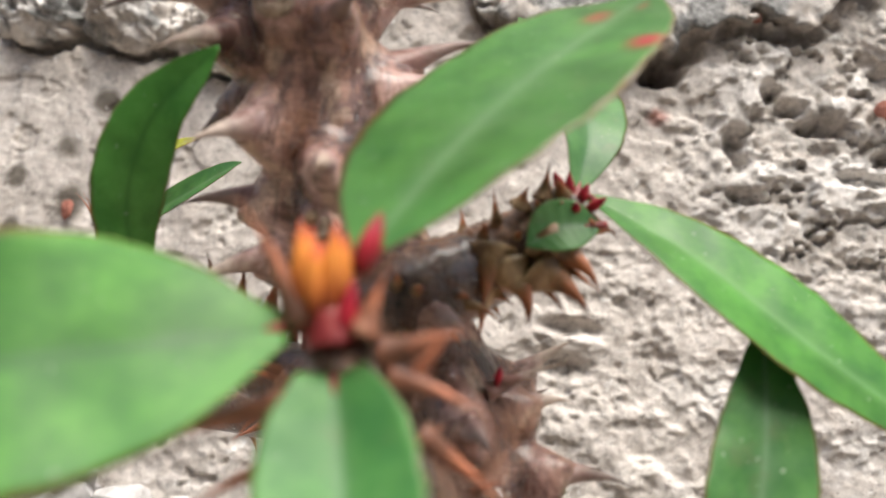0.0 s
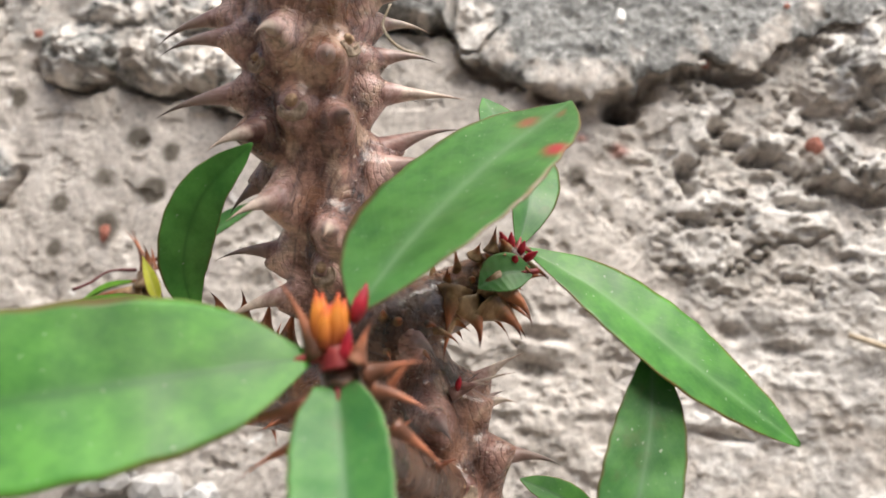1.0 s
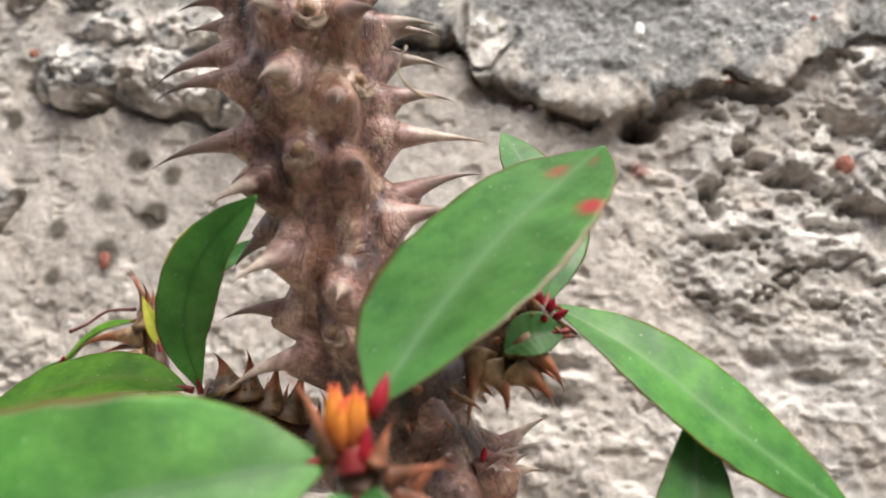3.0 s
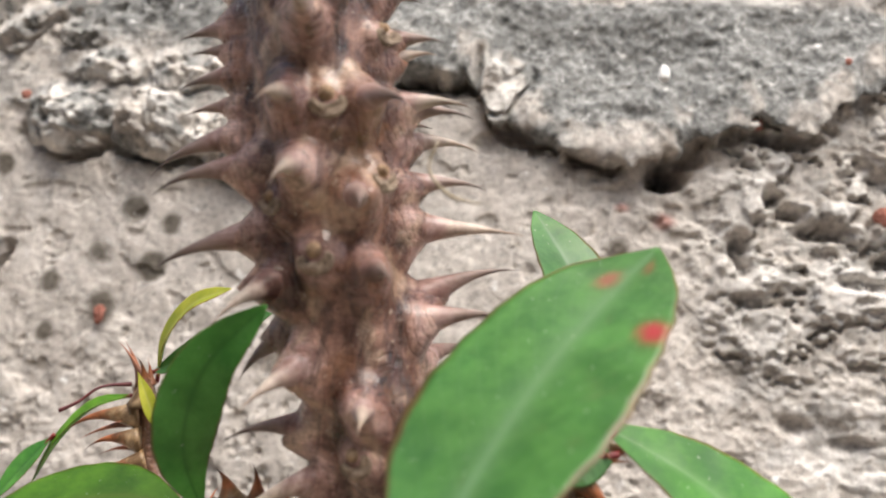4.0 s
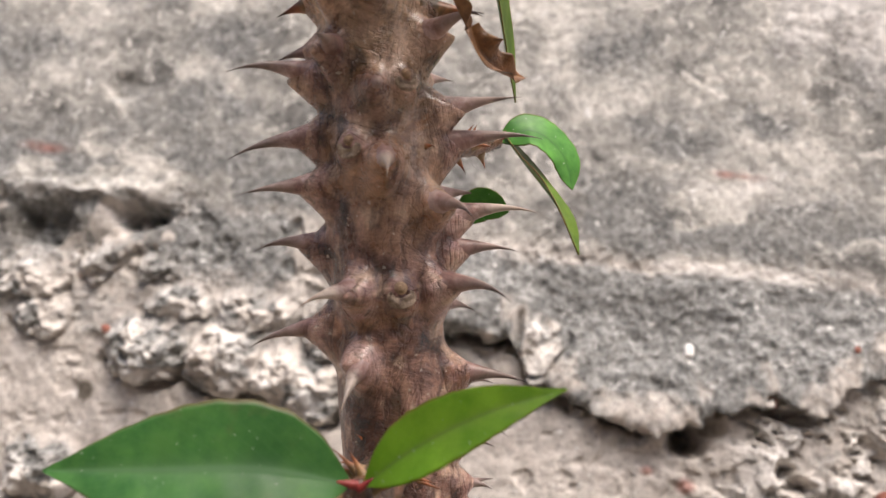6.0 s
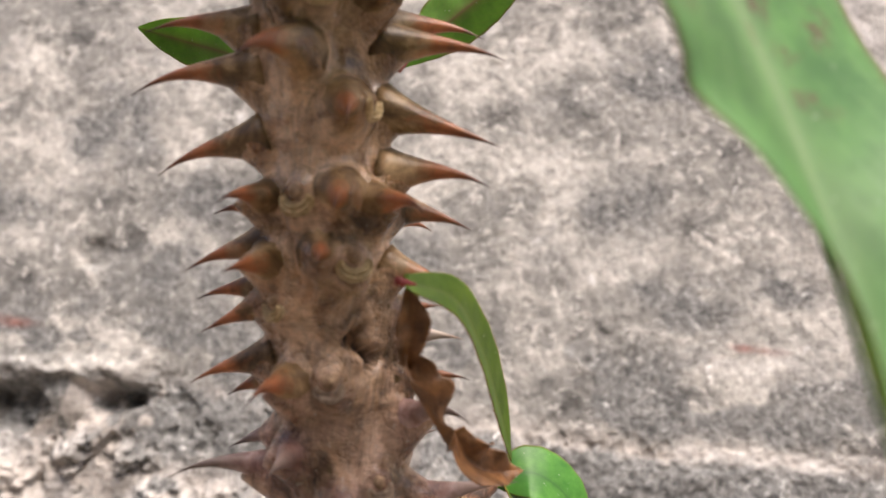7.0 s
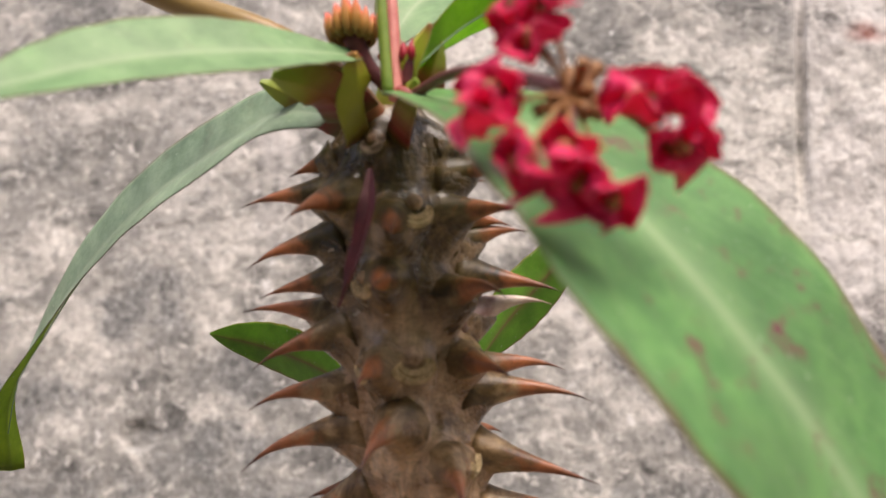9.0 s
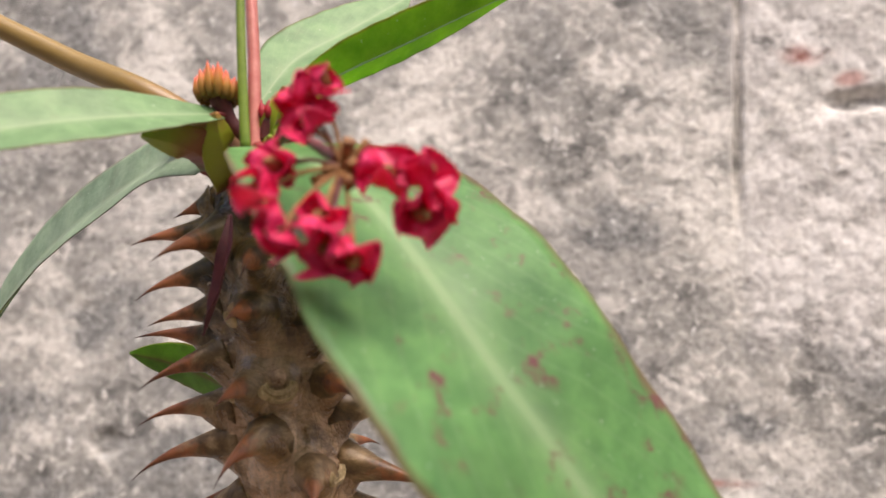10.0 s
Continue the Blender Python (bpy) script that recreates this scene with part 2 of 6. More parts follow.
def thorn_material(name, foot, middle, tip, crown=False):
    """Foot like the bark it grows from, then a paler or redder shaft, then a dark point."""
    m, nt, bsdf = material(name)
    along = attribute(nt, "along")
    n = noise_node(nt, 500, 4, 0.65)
    blotch = noise_node(nt, 110, 6, 0.66, distort=0.6)
    streak = noise_node(nt, 260, 4, 0.6, distort=0.6)
    col = ramp(nt, blotch.outputs["Fac"], [(0.34, foot[0]), (0.49, foot[1]), (0.66, foot[2])])
    if crown:
        tc = nt.nodes.new("ShaderNodeTexCoord")
        sep = nt.nodes.new("ShaderNodeSeparateXYZ")
        nt.links.new(tc.outputs["Object"], sep.inputs[0])
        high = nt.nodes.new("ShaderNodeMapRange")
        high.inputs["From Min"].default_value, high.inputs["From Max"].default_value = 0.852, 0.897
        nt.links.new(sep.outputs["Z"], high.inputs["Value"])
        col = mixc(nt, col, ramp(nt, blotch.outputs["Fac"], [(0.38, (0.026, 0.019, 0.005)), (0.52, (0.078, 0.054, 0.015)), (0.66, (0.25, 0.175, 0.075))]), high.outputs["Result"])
    shift = math_node(nt, "ADD", along, math_node(nt, "MULTIPLY", math_node(nt, "SUBTRACT", n.outputs["Fac"], 0.5), 0.35))
    shift = math_node(nt, "ADD", shift, math_node(nt, "MULTIPLY", math_node(nt, "SUBTRACT", streak.outputs["Fac"], 0.5), 0.45))
    col = mixc(nt, col, middle, ramp(nt, shift, [(0.30, 0.0), (0.56, 1.0)]))
    col = mixc(nt, col, tip, ramp(nt, shift, [(0.62, 0.0), (0.95, 1.0)]))
    col = mixc(nt, col, ramp(nt, streak.outputs["Fac"], [(0.36, 0.66), (0.52, 1.0), (0.66, 1.2)]), 0.7, "MULTIPLY")
    info = nt.nodes.new("ShaderNodeObjectInfo")
    shade = ramp(nt, info.outputs["Random"], [(0.0, 0.60), (1.0, 1.25)])
    col = mixc(nt, col, shade, math_node(nt, "MULTIPLY", ramp(nt, along, [(0.25, 0.0), (0.6, 1.0)]), 0.65), "MULTIPLY")
    nt.links.new(col, bsdf.inputs["Base Color"])
    bsdf.inputs["Roughness"].default_value = 0.40
    bump(nt, bsdf, mixc(nt, n.outputs["Fac"], streak.outputs["Fac"], 0.5), 0.5, 0.0005)
    return m


def leaf_material(name, dark, light, rib, edge, spots=0.0, gloss=0.42, glow=0.25):
    """Leaf blade: veins and midrib run along the blade's own grid."""
    m, nt, bsdf = material(name)
    uv = nt.nodes.new("ShaderNodeUVMap")
    sep = nt.nodes.new("ShaderNodeSeparateXYZ")
    nt.links.new(uv.outputs["UV"], sep.inputs[0])
    across = math_node(nt, "ABSOLUTE", math_node(nt, "SUBTRACT", sep.outputs["Y"], 0.5))
    n = noise_node(nt, 150, 6, 0.65)
    broad = noise_node(nt, 38, 3, 0.6, distort=0.5)
    col = ramp(nt, n.outputs["Fac"], [(0.36, dark), (0.64, light)])
    col = mixc(nt, col, ramp(nt, broad.outputs["Fac"], [(0.36, 0.82), (0.5, 1.0), (0.64, 1.18)]), 1.0, "MULTIPLY")
    slant = math_node(nt, "SUBTRACT", math_node(nt, "MULTIPLY", sep.outputs["X"], 15.0), math_node(nt, "MULTIPLY", across, 9.0))
    vein = math_node(nt, "ABSOLUTE", math_node(nt, "SUBTRACT", math_node(nt, "FRACT", slant), 0.5))
    veins = ramp(nt, vein, [(0.0, 1.0), (0.10, 0.0)])
    col = mixc(nt, col, rib, math_node(nt, "MULTIPLY", veins, 0.11))
    wavy = math_node(nt, "ADD", across, math_node(nt, "MULTIPLY", math_node(nt, "SUBTRACT", n.outputs["Fac"], 0.5), 0.035))
    col = mixc(nt, col, rib, math_node(nt, "MULTIPLY", ramp(nt, wavy, [(0.02, 1.0), (0.075, 0.35), (0.16, 0.0)]), 0.42))
    taper = ramp(nt, sep.outputs["X"], [(0.0, 1.0), (0.75, 0.6), (0.97, 0.0)])
    ribmask = math_node(nt, "MULTIPLY", ramp(nt, across, [(0.010, 1.0), (0.030, 0.0)]), taper)
    col = mixc(nt, col, rib, math_node(nt, "MULTIPLY", ribmask, 0.55))
    rim = ramp(nt, math_node(nt, "SUBTRACT", across, math_node(nt, "MULTIPLY", math_node(nt, "SUBTRACT", broad.outputs["Fac"], 0.5), 0.10)), [(0.462, 0.0), (0.495, 1.0)])
    col = mixc(nt, col, edge, math_node(nt, "MULTIPLY", rim, 0.55))
    col = mixc(nt, col, (0.42, 0.035, 0.045), attribute(nt, "blotch"))
    if spots:
        sp = noise_node(nt, 190, 5, 0.62)
        patch = noise_node(nt, 55, 3, 0.55)
        mask = math_node(nt, "MULTIPLY", ramp(nt, sp.outputs["Fac"], [(0.55, 0.0), (0.66, 1.0)]), ramp(nt, patch.outputs["Fac"], [(0.45, 0.0), (0.58, 1.0)]))
        col = mixc(nt, col, (0.17, 0.052, 0.06), math_node(nt, "MULTIPLY", mask, spots))
    dust = noise_node(nt, 1050, 2, 0.5)
    col = mixc(nt, col, (0.6, 0.65, 0.55), math_node(nt, "MULTIPLY", ramp(nt, dust.outputs["Fac"], [(0.715, 0.0), (0.745, 1.0)]), 0.45))
    nt.links.new(col, bsdf.inputs["Base Color"])
    nt.links.new(ramp(nt, broad.outputs["Fac"], [(0.36, gloss - 0.06), (0.64, gloss + 0.10)]), bsdf.inputs["Roughness"])
    bsdf.inputs["Specular IOR Level"].default_value = 0.45
    tr = nt.nodes.new("ShaderNodeBsdfTranslucent")
    nt.links.new(mixc(nt, col, (0.9, 1.0, 0.35), 0.6, "MULTIPLY"), tr.inputs["Color"])
    mx = nt.nodes.new("ShaderNodeMixShader")
    mx.inputs[0].default_value = glow
    nt.links.new(bsdf.outputs[0], mx.inputs[1])
    nt.links.new(tr.outputs[0], mx.inputs[2])
    nt.links.new(mx.outputs[0], nt.nodes["Material Output"].inputs["Surface"])
    bump(nt, bsdf, mixc(nt, math_node(nt, "ADD", math_node(nt, "MULTIPLY", veins, 0.35), ribmask), n.outputs["Fac"], 0.82), 0.2, 0.0005)
    return m


def plain_material(name, a, b, scale=200, rough=0.5, relief=0.3, translucent=0.0):
    m, nt, bsdf = material(name)
    n = noise_node(nt, scale, 5, 0.65)
    col = ramp(nt, n.outputs["Fac"], [(0.32, a), (0.68, b)])
    nt.links.new(col, bsdf.inputs["Base Color"])
    bsdf.inputs["Roughness"].default_value = rough
    bump(nt, bsdf, n.outputs["Fac"], relief, 0.0008)
    if translucent:
        tr = nt.nodes.new("ShaderNodeBsdfTranslucent")
        nt.links.new(col, tr.inputs["Color"])
        mx = nt.nodes.new("ShaderNodeMixShader")
        mx.inputs[0].default_value = translucent
        nt.links.new(bsdf.outputs[0], mx.inputs[1])
        nt.links.new(tr.outputs[0], mx.inputs[2])
        nt.links.new(mx.outputs[0], nt.nodes["Material Output"].inputs["Surface"])
    return m


def graded_material(name, stops, rough=0.5, translucent=0.2):
    """Colour that changes from a part's base to its tip."""
    m, nt, bsdf = material(name)
    n = noise_node(nt, 400, 4, 0.6)
    shift = math_node(nt, "ADD", attribute(nt, "along"), math_node(nt, "MULTIPLY", math_node(nt, "SUBTRACT", n.outputs["Fac"], 0.5), 0.25))
    col = ramp(nt, shift, stops)
    nt.links.new(col, bsdf.inputs["Base Color"])
    bsdf.inputs["Roughness"].default_value = rough
    bump(nt, bsdf, n.outputs["Fac"], 0.25, 0.0005)
    tr = nt.nodes.new("ShaderNodeBsdfTranslucent")
    nt.links.new(col, tr.inputs["Color"])
    mx = nt.nodes.new("ShaderNodeMixShader")
    mx.inputs[0].default_value = translucent
    nt.links.new(bsdf.outputs[0], mx.inputs[1])
    nt.links.new(tr.outputs[0], mx.inputs[2])
    nt.links.new(mx.outputs[0], nt.nodes["Material Output"].inputs["Surface"])
    return m


CONCRETE = wall_material()
# Old stem: recess shade and cushion highlights are painted into these bark tones
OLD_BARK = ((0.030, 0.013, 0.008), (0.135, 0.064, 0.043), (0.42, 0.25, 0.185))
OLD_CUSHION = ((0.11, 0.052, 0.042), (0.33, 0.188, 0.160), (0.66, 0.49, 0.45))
YOUNG_BARK = ((0.17, 0.105, 0.048), (0.64, 0.475, 0.325), (0.90, 0.77, 0.62))
YOUNG_CUSHION = ((0.046, 0.025, 0.009), (0.215, 0.125, 0.054), (0.56, 0.39, 0.22))
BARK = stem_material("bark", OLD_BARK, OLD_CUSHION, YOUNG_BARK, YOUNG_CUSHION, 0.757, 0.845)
TWIG = ((0.05, 0.03, 0.02), (0.12, 0.065, 0.042), (0.24, 0.14, 0.09))
SHOOT = stem_material("shoot_bark", TWIG, TWIG, TWIG, TWIG, 0.5, 1.0)
THORN_OLD = thorn_material("old_thorn", OLD_CUSHION, (0.30, 0.215, 0.185), (0.075, 0.055, 0.048))
THORN_PALE = thorn_material("pale_thorn", OLD_CUSHION, (0.56, 0.46, 0.38), (0.26, 0.17, 0.12))
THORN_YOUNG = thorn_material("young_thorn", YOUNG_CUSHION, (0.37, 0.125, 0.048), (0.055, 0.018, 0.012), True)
THORN_RED = thorn_material("red_thorn", ((0.10, 0.045, 0.024), (0.22, 0.085, 0.045), (0.34, 0.16, 0.09)), (0.52, 0.19, 0.10), (0.46, 0.20, 0.13))
SCAR = plain_material("leaf_scar_cork", (0.36, 0.255, 0.120), (0.74, 0.56, 0.32), 900, 0.8, 0.6)
SCAR_OLD = plain_material("old_leaf_scar_cork", (0.15, 0.095, 0.068), (0.48, 0.37, 0.27), 900, 0.8, 0.6)
SCAR_RIM = plain_material("scar_rim_cork", (0.20, 0.115, 0.065), (0.54, 0.37, 0.23), 900, 0.8, 0.6)
LEAF = leaf_material("leaf_green", (0.044, 0.192, 0.021), (0.098, 0.310, 0.042), (0.030, 0.125, 0.020), (0.22, 0.06, 0.045), 0.0)
LEAF_LONG = leaf_material("leaf_glossy_green", (0.036, 0.168, 0.018), (0.085, 0.285, 0.036), (0.165, 0.34, 0.115), (0.24, 0.06, 0.035), 0.0, 0.36)
LEAF_FRESH = leaf_material("leaf_fresh_green", (0.080, 0.295, 0.050), (0.140, 0.420, 0.085), (0.06, 0.22, 0.04), (0.22, 0.07, 0.04), 0.0, 0.42, 0.35)
LEAF_BLUE = leaf_material("leaf_blue_green", (0.048, 0.165, 0.034), (0.092, 0.255, 0.056), (0.16, 0.29, 0.14), (0.26, 0.06, 0.05), 0.15, 0.40)
LEAF_DARK = leaf_material("leaf_dark_green", (0.042, 0.165, 0.036), (0.088, 0.255, 0.056), (0.14, 0.26, 0.13), (0.20, 0.06, 0.04), 0.15)
LEAF_YOUNG = leaf_material("leaf_young_green", (0.085, 0.25, 0.014), (0.17, 0.40, 0.03), (0.20, 0.30, 0.06), (0.24, 0.10, 0.03), 0.0, 0.42, 0.45)
# Brighter copy of LEAF_YOUNG: light through the blade is put in its colour
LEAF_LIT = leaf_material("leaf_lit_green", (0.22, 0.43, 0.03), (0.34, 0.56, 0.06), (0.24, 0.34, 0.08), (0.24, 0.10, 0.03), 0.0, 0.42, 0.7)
LEAF_UNDER = leaf_material("leaf_underside", (0.095, 0.25, 0.016), (0.16, 0.37, 0.03), (0.22, 0.10, 0.06), (0.24, 0.10, 0.03), 0.0, 0.5, 0.4)
LEAF_OLIVE = leaf_material("leaf_olive_green", (0.075, 0.150, 0.009), (0.13, 0.23, 0.014), (0.15, 0.21, 0.04), (0.36, 0.07, 0.03), 0.0, 0.45, 0.30)
# Brightened olive underside: painted glow of light coming through the blade
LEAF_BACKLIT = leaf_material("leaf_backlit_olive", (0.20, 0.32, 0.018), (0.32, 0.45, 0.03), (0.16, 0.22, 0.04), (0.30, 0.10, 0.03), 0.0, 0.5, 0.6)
LEAF_YELLOW = leaf_material("leaf_yellow", (0.30, 0.36, 0.02), (0.48, 0.48, 0.05), (0.5, 0.5, 0.15), (0.5, 0.10, 0.06), 0.0)
# Dusty grey-green, lightened further to paint in the sky sheen
LEAF_DUST_SHEEN = leaf_material("leaf_dusty_sheen_green", (0.19, 0.29, 0.185), (0.33, 0.45, 0.31), (0.36, 0.46, 0.33), (0.16, 0.055, 0.075), 0.1, 0.34)
LEAF_PALE = leaf_material("leaf_pale_green", (0.14, 0.27, 0.11), (0.22, 0.37, 0.17), (0.36, 0.48, 0.28), (0.20, 0.08, 0.05), 0.1, 0.5, 0.3)
LEAF_SPOTTED = leaf_material("leaf_spotted_green", (0.075, 0.205, 0.058), (0.130, 0.305, 0.090), (0.32, 0.46, 0.24), (0.24, 0.06, 0.07), 0.95)
RIB = plain_material("leaf_rib", (0.16, 0.28, 0.12), (0.28, 0.42, 0.22), 300, 0.5, 0.1)
PETIOLE = plain_material("red_petiole", (0.17, 0.013, 0.016), (0.32, 0.045, 0.035), 300, 0.45, 0.1)
DEAD = plain_material("dead_leaf", (0.040, 0.018, 0.009), (0.36, 0.165, 0.060), 210, 0.40, 0.8, 0.15)
MAROON = plain_material("dried_bract", (0.05, 0.006, 0.012), (0.12, 0.018, 0.025), 300, 0.6, 0.4)
STALK = graded_material("young_stalk", [(0.0, (0.26, 0.10, 0.045)), (0.3, (0.235, 0.150, 0.036)), (1.0, (0.30, 0.195, 0.06))], 0.4, 0.05)
STALK_PINK = plain_material("pink_stalk", (0.48, 0.13, 0.11), (0.62, 0.24, 0.20), 300, 0.4, 0.1)
STALK_GREEN = plain_material("green_stalk", (0.12, 0.20, 0.02), (0.20, 0.28, 0.04), 300, 0.4, 0.1)
STALK_DARK = plain_material("dark_stalk", (0.09, 0.015, 0.02), (0.17, 0.04, 0.04), 300, 0.5, 0.1)
BUD = graded_material("flower_bud", [(0.0, (0.24, 0.02, 0.015)), (0.35, (0.50, 0.14, 0.02)), (0.70, (0.75, 0.27, 0.03)), (1.0, (0.62, 0.06, 0.03))])
BUD_CORAL = graded_material("coral_bud", [(0.0, (0.22, 0.14, 0.03)), (0.45, (0.52, 0.25, 0.05)), (0.75, (0.72, 0.22, 0.08)), (1.0, (0.78, 0.11, 0.09))])
WING_GREEN = graded_material("green_leaf_base", [(0.0, (0.20, 0.07, 0.035)), (0.25, (0.30, 0.30, 0.03)), (0.8, (0.42, 0.48, 0.04)), (1.0, (0.40, 0.18, 0.06))], 0.4, 0.2)
WING_MAROON = graded_material("maroon_leaf_base", [(0.0, (0.14, 0.13, 0.035)), (0.25, (0.26, 0.042, 0.035)), (0.50, (0.28, 0.12, 0.035)), (0.75, (0.30, 0.34, 0.035)), (1.0, (0.26, 0.38, 0.045))], 0.4, 0.2)
BUD_RED = graded_material("red_bud", [(0.0, (0.20, 0.01, 0.015)), (0.5, (0.45, 0.012, 0.03)), (1.0, (0.30, 0.01, 0.03))])
BRACT = plain_material("crimson_bract", (0.72, 0.010, 0.075), (0.92, 0.065, 0.25), 350, 0.45, 0.5, 0.40)
STAMEN = plain_material("flower_centre", (0.16, 0.06, 0.015), (0.36, 0.17, 0.05), 600, 0.6, 0.4)
SOIL = plain_material("dusty_soil", (0.17, 0.14, 0.11), (0.30, 0.26, 0.21), 60, 0.95, 0.9)
PLASTER = plain_material("grey_plaster", (0.34, 0.32, 0.295), (0.46, 0.435, 0.40), 9, 0.9, 0.4)
WHITE_CHIP = plain_material("white_chip", (0.72, 0.72, 0.70), (0.86, 0.85, 0.83), 200, 0.6, 0.2)
RED_CHIP = plain_material("brick_chip", (0.22, 0.075, 0.05), (0.36, 0.15, 0.11), 400, 0.85, 0.6)
LIME = plain_material("lime_stone", (0.30, 0.29, 0.275), (0.62, 0.61, 0.60), 130, 0.85, 0.9)
STRAW = plain_material("dry_straw", (0.36, 0.29, 0.20), (0.56, 0.48, 0.36), 300, 0.7, 0.3)


# ---- mesh helpers ----
def link(name, verts, faces, mat, parent=None, label="", smooth=True, attrs=None, uvs=None):
    me = bpy.data.meshes.new(name)
    me.from_pydata([tuple(v) for v in np.asarray(verts, float).tolist()], [], [tuple(f) for f in faces])
    me.materials.append(mat)
    if smooth:
        me.polygons.foreach_set("use_smooth", [True] * len(me.polygons))
    for key, values in (attrs or {}).items():
        at = me.attributes.new(key, "FLOAT", "POINT")
        at.data.foreach_set("value", np.asarray(values, np.float32))
    if uvs is not None:
        layer = me.uv_layers.new(name="UVMap")
        idx = np.zeros(len(me.loops), int)
        me.loops.foreach_get("vertex_index", idx)
        layer.data.foreach_set("uv", np.asarray(uvs, np.float32)[idx].ravel())
    me.update()
    ob = new(name, me)
    if parent:
        ob.parent = parent
    if label:
        ob["label"] = label
    return ob


def unit(v):
    v = np.asarray(v, float)
    return v / max(np.linalg.norm(v), 1e-9)


def curve_points(ctrl, n):
    """A smooth line through control points, evenly spaced."""
    c = np.asarray(ctrl, float)
    d = np.concatenate([[0], np.cumsum(np.linalg.norm(np.diff(c, axis=0), axis=1))])
    g = np.gradient(c, d, axis=0)
    s = np.linspace(0, d[-1], n)
    out = []
    for v in s:
        i = min(int(np.searchsorted(d, v, side="right")) - 1, len(d) - 2)
        h = d[i + 1] - d[i]
        u = (v - d[i]) / h
        out.append((2 * u**3 - 3 * u**2 + 1) * c[i] + (u**3 - 2 * u**2 + u) * h * g[i] + (-2 * u**3 + 3 * u**2) * c[i + 1] + (u**3 - u**2) * h * g[i + 1])
    return np.array(out)


def grid_faces(rows, cols, wrap=False):
    f = []
    for i in range(rows - 1):
        for j in range(cols if wrap else cols - 1):
            k = (j + 1) % cols
            f.append((i * cols + j, i * cols + k, (i + 1) * cols + k, (i + 1) * cols + j))
    return f


def tube_data(ctrl, radii, n=24, sides=12, rough=0.0, seed=0):
    """Tapered tube with closed ends; radii are spread evenly along it."""
    p = curve_points(ctrl, n)
    r = np.interp(np.linspace(0, 1, n), np.linspace(0, 1, len(radii)), radii)
    t = np.gradient(p, axis=0)
    rng = np.random.RandomState(seed)
    verts, along = [], []
    ref = np.array([0.31, 0.17, 0.93])
    for i in range(n):
        ti = unit(t[i])
        a = unit(np.cross(ti, ref))
        b = np.cross(ti, a)
        for j in range(sides):
            th = 2 * math.pi * j / sides
            q = r[i] * (1 + rough * rng.uniform(-1, 1))
            verts.append(p[i] + q * (math.cos(th) * a + math.sin(th) * b))
            along.append(i / (n - 1))
    faces = grid_faces(n, sides, True)
    faces += [tuple(range(sides - 1, -1, -1)), tuple(range((n - 1) * sides, n * sides))]
    return np.array(verts), faces, np.array(along)


def tube(name, ctrl, radii, mat, parent, label="", n=24, sides=12, rough=0.0, seed=0):
    v, f, al = tube_data(ctrl, radii, n, sides, rough, seed)
    return link(name, v, f, mat, parent, label, True, {"along": al, "worn": al * 0, "raised": al * 0})


def thorn_mesh(name, base, tip, radius, mat, parent, arch=0.16, flat=0.75):
    """A hooked, slightly flattened thorn with a flared foot."""
    base, tip = np.asarray(base, float), np.asarray(tip, float)
    length = np.linalg.norm(tip - base)
    way = unit(tip - base)
    side = unit(np.cross(way, (0.03, 0.02, 1.0)))
    up = np.cross(side, way)
    rings, sides = 12, 10
    verts, along = [], []
    for i in range(rings):
        u = i / (rings - 1)
        c = base + way * length * u + up * length * arch * 4 * (u * (1 - u)) * (0.6 + 0.6 * u) * 0.5
        q = radius * (0.44 * (1 - u) ** 4.0 + 0.78 * (1 - u) ** 1.40 + 0.010)
        for j in range(sides):
            th = 2 * math.pi * j / sides
            verts.append(c + q * (math.cos(th) * side * (flat + 0.25 * (1 - u)) + math.sin(th) * up))
            along.append(u)
    faces = grid_faces(rings, sides, True) + [tuple(range(sides - 1, -1, -1)), tuple(range((rings - 1) * sides, rings * sides))]
    return link(name, verts, faces, mat, parent, "", True, {"along": along})


def value_noise(x, z, freq, seed):
    tab = np.random.RandomState(seed).rand(64, 64)
    u, v = x * freq, z * freq
    i, j = np.floor(u).astype(int), np.floor(v).astype(int)
    fu, fv = u - i, v - j
    fu, fv = fu * fu * (3 - 2 * fu), fv * fv * (3 - 2 * fv)
    g = lambda a, b: tab[(i + a) % 64, (j + b) % 64]
    return (g(0, 0) * (1 - fu) + g(1, 0) * fu) * (1 - fv) + (g(0, 1) * (1 - fu) + g(1, 1) * fu) * fv


def fbm(x, z, freq, octaves, seed, gain=0.55):
    s, amp, tot = 0, 1.0, 0
    for k in range(octaves):
        s = s + amp * value_noise(x + 3.7 * k, z - 1.3 * k, freq * 2.05**k, seed + k)
        tot, amp = tot + amp, amp * gain
    return s / tot


def cells(x, z, freq, seed):
    """Distance to the nearest scattered point: rounded lumps."""
    tab = np.random.RandomState(seed).rand(64, 64, 2)
    u, v = x * freq, z * freq
    i, j = np.floor(u).astype(int), np.floor(v).astype(int)
    best = np.full(x.shape, 9.0)
    for a in (-1, 0, 1):
        for b in (-1, 0, 1):
            t = tab[(i + a) % 64, (j + b) % 64]
            best = np.minimum(best, np.hypot(i + a + t[..., 0] - u, j + b + t[..., 1] - v))
    return best


def step(x, a, b):
    t = np.clip((x - a) / (b - a), 0, 1)
    return t * t * (3 - 2 * t)


# ---- the wall ----
WALL_Y = 0.287


def spot(x, z, cx, cz, rx, rz):
    return np.exp(-(((x - cx) / rx) ** 2 + ((z - cz) / rz) ** 2))


